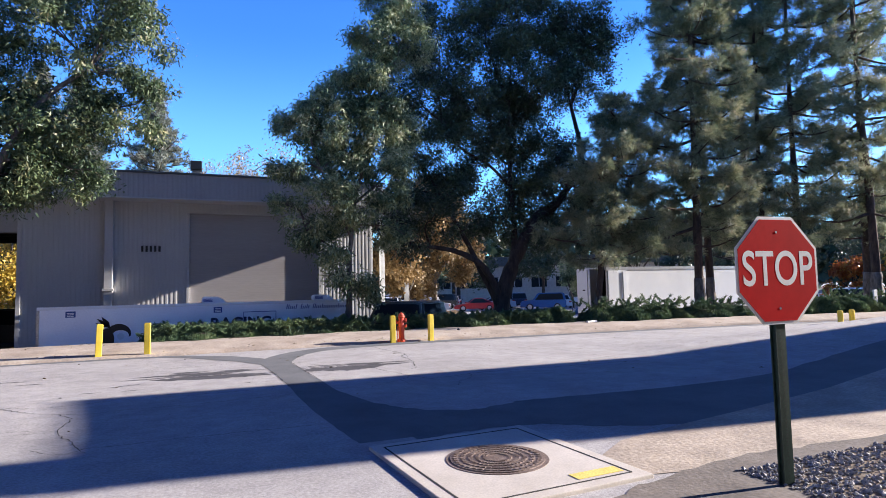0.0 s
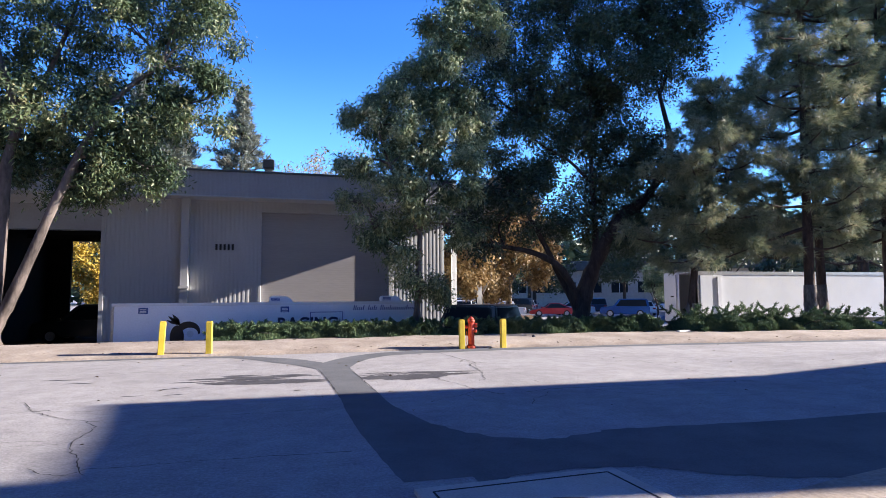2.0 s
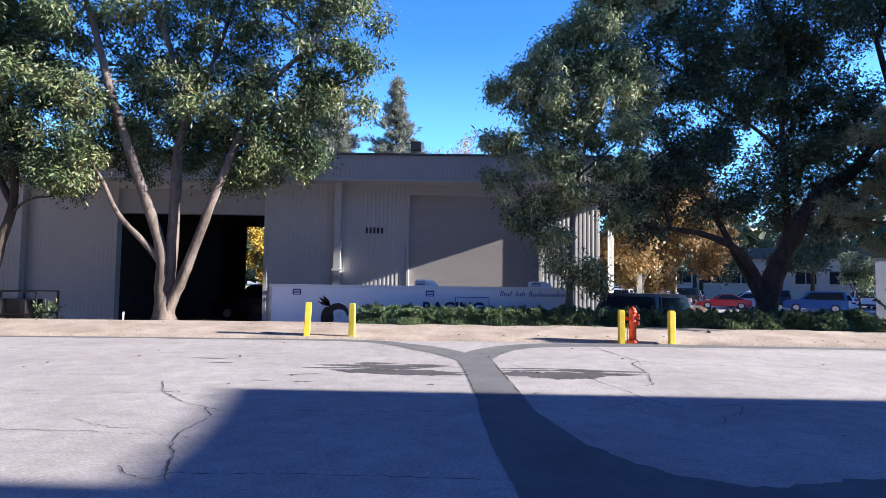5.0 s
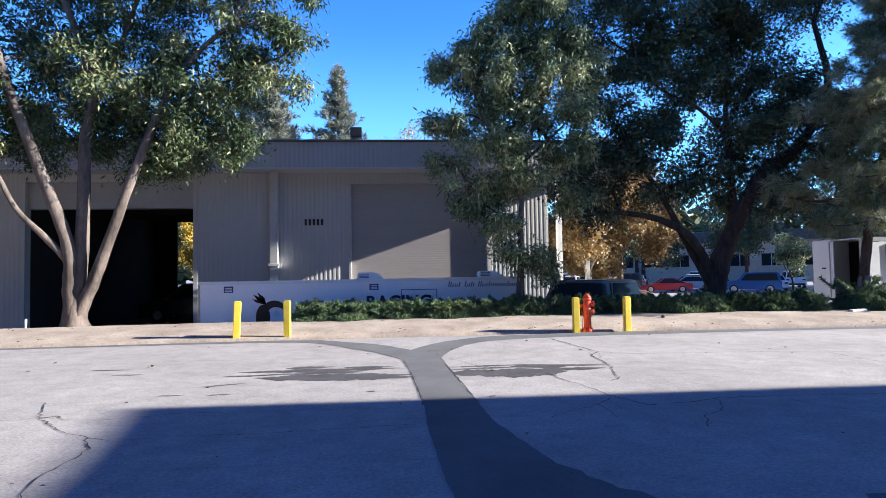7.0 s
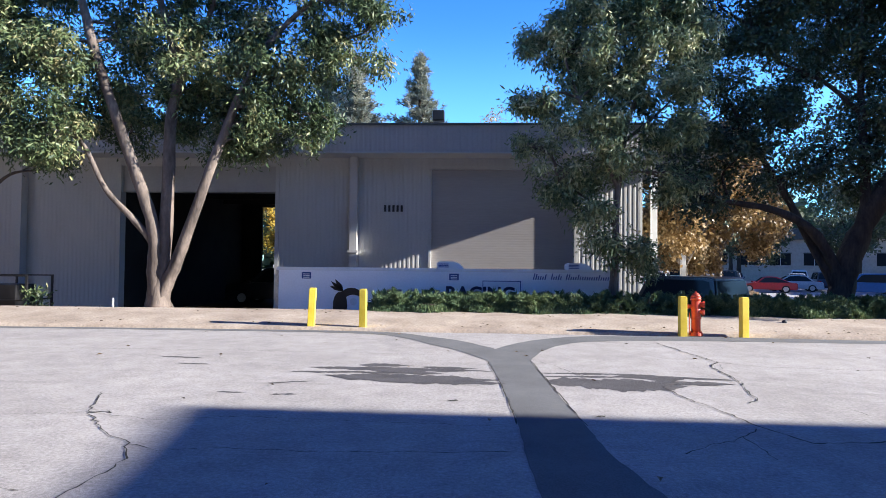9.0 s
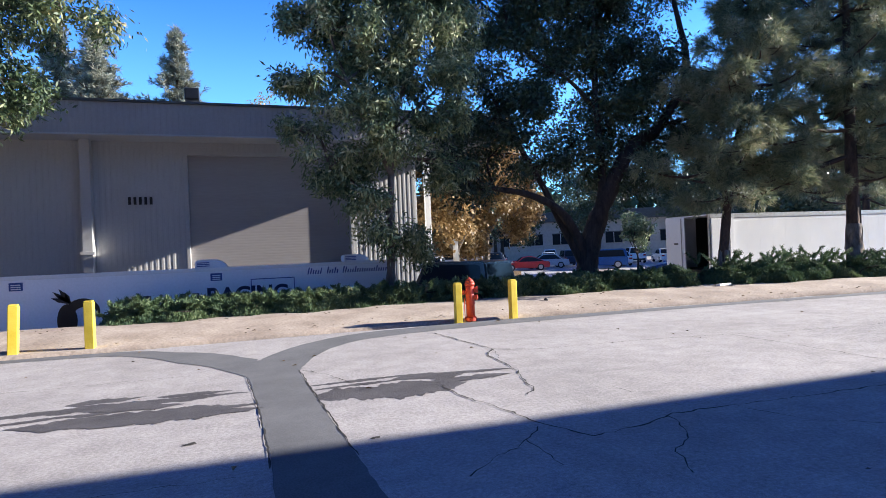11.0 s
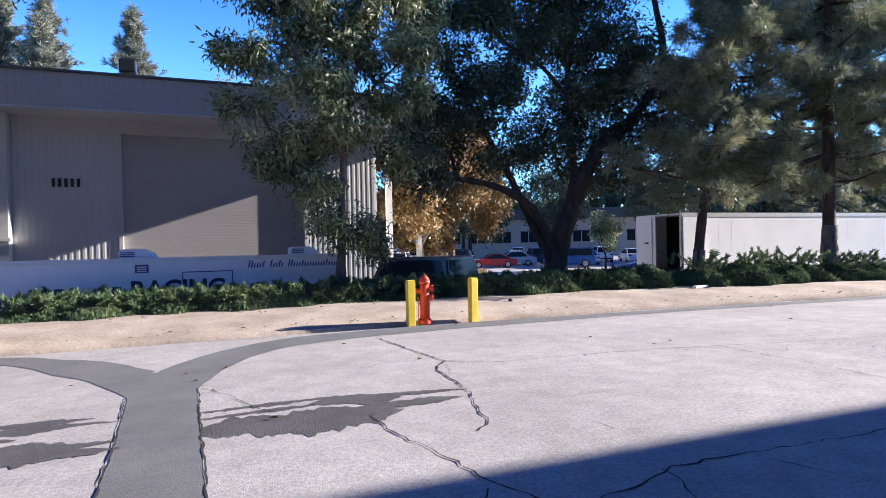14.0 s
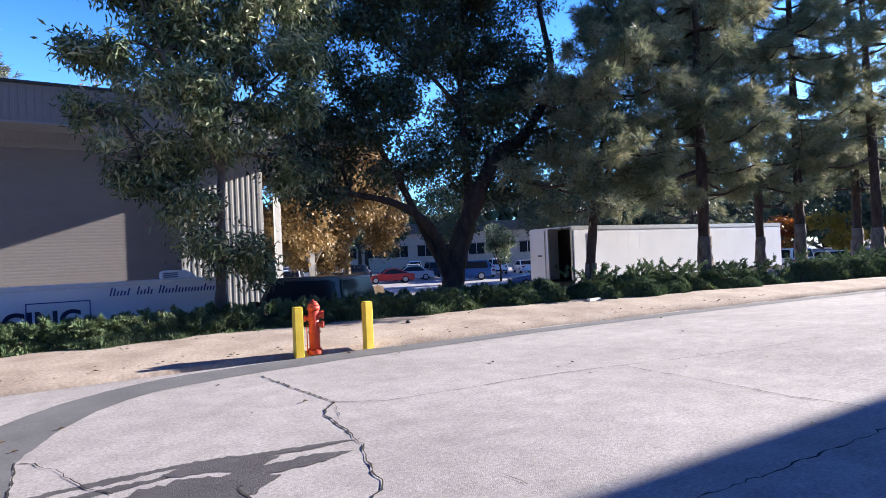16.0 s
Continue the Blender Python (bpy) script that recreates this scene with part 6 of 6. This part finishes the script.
def build_cars():
    WHT, SIL, RED, BLU, BLK, NAV = (paint(n, c) for n, c in (("white_car_paint", (0.72, 0.72, 0.72)), ("silver_car_paint", (0.42, 0.43, 0.45)), ("red_car_paint", (0.48, 0.03, 0.03)),
                                    ("blue_car_paint", (0.012, 0.08, 0.26)), ("black_car_paint", (0.008, 0.008, 0.01)), ("navy_car_paint", (0.015, 0.025, 0.06))))
    car("jeep", BLK, pose(7.25, 18.9, LOW + 0.04, 0, 0, 122), "black boxy off-road car parked behind the hedge", "cars beside the warehouse")
    car("suv", BLU, pose(30.6, 45.2, LOW, 0, 0, 148), "dark blue compact sport utility car")
    car("coupe", RED, pose(25.2, 49.5, LOW, 0, 0, 160), "bright red low coupe")
    car("sedan", SIL, pose(20.6, 51.0, LOW, 0, 0, 150), "silver sedan in the car park")
    car("sedan", SIL, pose(28.6, 52.0, LOW, 0, 0, 160), "silver sedan in the car park")
    car("suv", NAV, pose(32.5, 54.0, LOW, 0, 0, 70), "dark sport utility car in the car park")
    car("suv", BLK, pose(24.5, 58, LOW, 0, 0, 150), "black sport utility car in the car park")
    car("van", SIL, pose(17.6, 56.0, LOW, 0, 0, 70), "silver people carrier in the car park")
    car("van", WHT, pose(22.0, 62.0, LOW, 0, 0, 160), "white van in the car park")
    for k, p, x, y, a, lb in (("suv", WHT, 15.4, 46.2, 66, "white sport utility car in the car park"), ("sedan", SIL, 18.6, 44.6, 66, "silver sedan in the car park"),
                              ("sedan", WHT, 22.6, 55.0, 66, "white sedan in the car park"), ("sedan", WHT, 35.2, 49.2, 66, "white sedan in the car park")):
        car(k, p, pose(x, y, LOW, 0, 0, a), lb)
    rnd = random.Random(4)
    pts = ((37.5, 55), (40.3, 53.6), (43.1, 52.2), (45.9, 50.8), (48.7, 49.4), (51.5, 48), (27.5, 61), (30, 66), (35, 63), (38, 68))
    kinds = (("sedan", WHT, "white sedan in the car park"), ("suv", WHT, "white sport utility car in the car park"), ("sedan", SIL, "silver sedan in the car park"), ("sedan", NAV, "navy sedan in the car park"))
    for i, (x, y) in enumerate(pts):
        k, p, lb = kinds[i % 4] if i > 3 else kinds[i % 2]
        car(k, p, pose(x, y, LOW, 0, 0, 65 + rnd.uniform(-3, 3)), lb)
    car("sedan", BLU, pose(26.6, 30.2, LOW, 0, 0, 150), "blue-grey car beside the white trailer")
    for i, (x, y) in enumerate(((45.5, 25.5), (48.2, 23.8), (51, 22), (53.8, 20.4), (42.5, 27.5))):
        k, p, lb = kinds[(i * 3 + 1) % 4]
        car(k, p, pose(x, y, LOW, 0, 0, 60), lb)
    # van is coloured black so it sinks into the bay's painted shade
    car("van", BLK, pose(-8.9, 28.6, LOW + 0.02, 0, 0, 176), "dark van parked inside the open bay", "cars beside the warehouse")
    car("sedan", WHT, pose(-10.6, 35.0, LOW, 0, 0, 175), "white sedan parked behind the open bay", "cars beside the warehouse")


# ---- office far behind the car park ----
def build_far_office():
    O = empty("far_office", pose(44, 88, LOW, 0, 0, -30), "long low white office building with dark roof", "building")
    part("wall", box(-34, 34, 0, 14, 0, 6.0), M_CONC, O)
    part("roof", box(-34.8, 34.8, -0.8, 14.8, 6.0, 7.6, 0.1), M_ROOF, O, "dark overhanging roof")
    for i in range(16):
        x = -31.5 + i * 4.2
        w = part("window", box(x - 1.3, x + 1.3, -0.06, -0.002, 2.3, 4.0), M_GLASS, O, "dark window")
        part("frame", box(x - 1.42, x + 1.42, -0.12, -0.062, 4.0, 4.14), M_ROOF, w)
        part("mullion", box(x - 0.04, x + 0.04, -0.09, -0.062, 2.3, 4.0), M_TRIM, w)
    part("wall_base", box(-34, 34, -0.05, -0.002, 0, 1.0), M_CONC, O)
    return O


def build_fence():
    F = empty("timber_fence", pose(10.4, 24.0, LOW), "short weathered timber board fence", "fence")
    for i in range(22):
        part("board", box(-1.9 + i * 0.175, -1.74 + i * 0.175, 0, 0.02, 0.05, 1.15 + 0.02 * (i % 3)), M_WOOD, F)
    part("rail", box(-1.95, 1.98, 0.022, 0.06, 0.35, 0.44), M_WOOD, F)
    part("rail", box(-1.95, 1.98, 0.022, 0.06, 0.85, 0.94), M_WOOD, F)


def build_roof_vent():
    V = empty("roof_vent", pose(-0.57, 20.9, TOP), "dark square roof vent", "vent")
    part("curb", box(-0.15, 0.15, -0.15, 0.15, 0, 0.35, 0.01), M_ROOF, V)
    part("hood", box(-0.22, 0.22, -0.2, 0.2, 0.40, 0.78, 0.04), M_BLACK, V)


def build_litter():
    L = empty("broken_board", pose(12.2, 12.3, 0.16, 0, 0, 15), "broken pale board on the verge", "litter")
    part("board", box(-0.25, 0.25, -0.05, 0.05, 0, 0.05, 0.005), M_TRIM, L)
    part("board", box(-0.1, 0.3, 0.06, 0.14, 0, 0.04, 0.005), M_WOOD, L)
    S = empty("stone", pose(7.1, 12.1, 0.15), "small dark stone on the verge", "stone")
    bm = bmesh.new()
    bmesh.ops.create_icosphere(bm, subdivisions=2, radius=0.05)
    for v in bm.verts:
        v.co *= 1 + 0.3 * noise.noise(v.co * 20)
    part("body", bm, M_BLACK, S)


def build_rack():
    """Black tubular equipment cage by the wall, a stray weed and two white stakes."""
    K = empty("equipment_cage", pose(-13.0, 16.2, LOW), "black tubular steel equipment cage", "cage")
    for x in (-1.1, 0.0, 1.1):
        for y in (-0.5, 0.5):
            part("upright", box(x - 0.025, x + 0.025, y - 0.025, y + 0.025, 0, 1.72), M_BLACK, K)
    for z in (0.3, 1.0, 1.70):
        for y in (-0.5, 0.5):
            part("rail", box(-1.12, 1.12, y - 0.02, y + 0.02, z - 0.02, z + 0.02), M_BLACK, K)
    part("deck", box(-1.1, 1.1, -0.5, 0.5, 0.25, 0.29), M_BLACK, K)
    part("tool_chest", box(-0.8, 0.7, -0.4, 0.4, 0.3, 1.45, 0.03), M_BLACK, K)
    for x in (-12.6, -7.95):
        s = empty("stake", pose(x, 13.45, 0.12), "small white painted survey stake", "stake", "stakes on the verge")
        part("peg", box(-0.02, 0.02, -0.012, 0.012, -0.1, 0.24, 0.003), M_TRIM, s)
    W = empty("weed", pose(-11.2, 15.2, -0.6), "tall green weed behind the verge", "weed")
    rng = np.random.default_rng(77)
    tb = Tubes()
    tb.add([(0, 0, -0.2), (0.03, 0, 0.5), (0, 0, 1.1)], 0.02, 0.006, seg=5)
    link_mesh("stem", tb.v, tb.f, M_BARK_DK, W)
    n = 260
    z = rng.random(n) * 0.9 + 0.2
    p = np.stack([rng.normal(0, 0.16, n), rng.normal(0, 0.16, n), z], 1)
    d = unit(rng.normal(size=(n, 3)) + np.array((0, 0, 0.4)))
    leaves("leaf_spray", p, d * 0.16, unit(np.cross(d, rng.normal(size=(n, 3)))) * 0.025, M_LF_EU, W, kind="stuff")


def build_debris():
    """Fallen leaves and grit on the asphalt and the verge."""
    rnd = random.Random(41)
    v, f = [], []
    for i in range(700):
        if i < 640:
            x = rnd.uniform(-12, 20)
            d = rnd.uniform(0.1, 2.6)
            y, z = kerb(x) + d, 0.03 + 0.055 * min(d, 2.4) + 0.02
        else:
            x, y = rnd.uniform(-6, 12), rnd.uniform(2, 10.6)
            z = height(x, y) + 0.012
        s, a = rnd.uniform(0.015, 0.045), rnd.uniform(0, 6.28)
        b = len(v)
        for k, (u, w) in enumerate(((-1, 0), (0, 0.45), (1, 0), (0, -0.45))):
            v.append((x + s * (u * math.cos(a) - w * math.sin(a)), y + s * (u * math.sin(a) + w * math.cos(a)), z + (0.35 * s if k % 2 else 0)))
        f.append((b, b + 1, b + 2, b + 3))
    tagged(link_mesh("leaf_litter", v, f, M_LITTER), "dry brown leaf litter on the verge and asphalt", "leaf litter", kind="stuff")


M_LITTER = leaf_mat("dry_leaves", [(0.05, 0.035, 0.02), (0.12, 0.08, 0.045), (0.2, 0.14, 0.08)])
build_debris()
build_rack()
build_race_trailer()
build_box_trailer()
build_bollards()
build_far_posts()
build_hydrant()
build_stop_sign()
build_manhole()
build_shoulder()
build_roof_vent()
build_fence()
build_litter()
build_far_office()
build_cars()
build_gum()
build_left_tree()
build_olive()
build_dark_oak()
build_pines()
build_far_trees()
build_background_trees()
build_hedges()
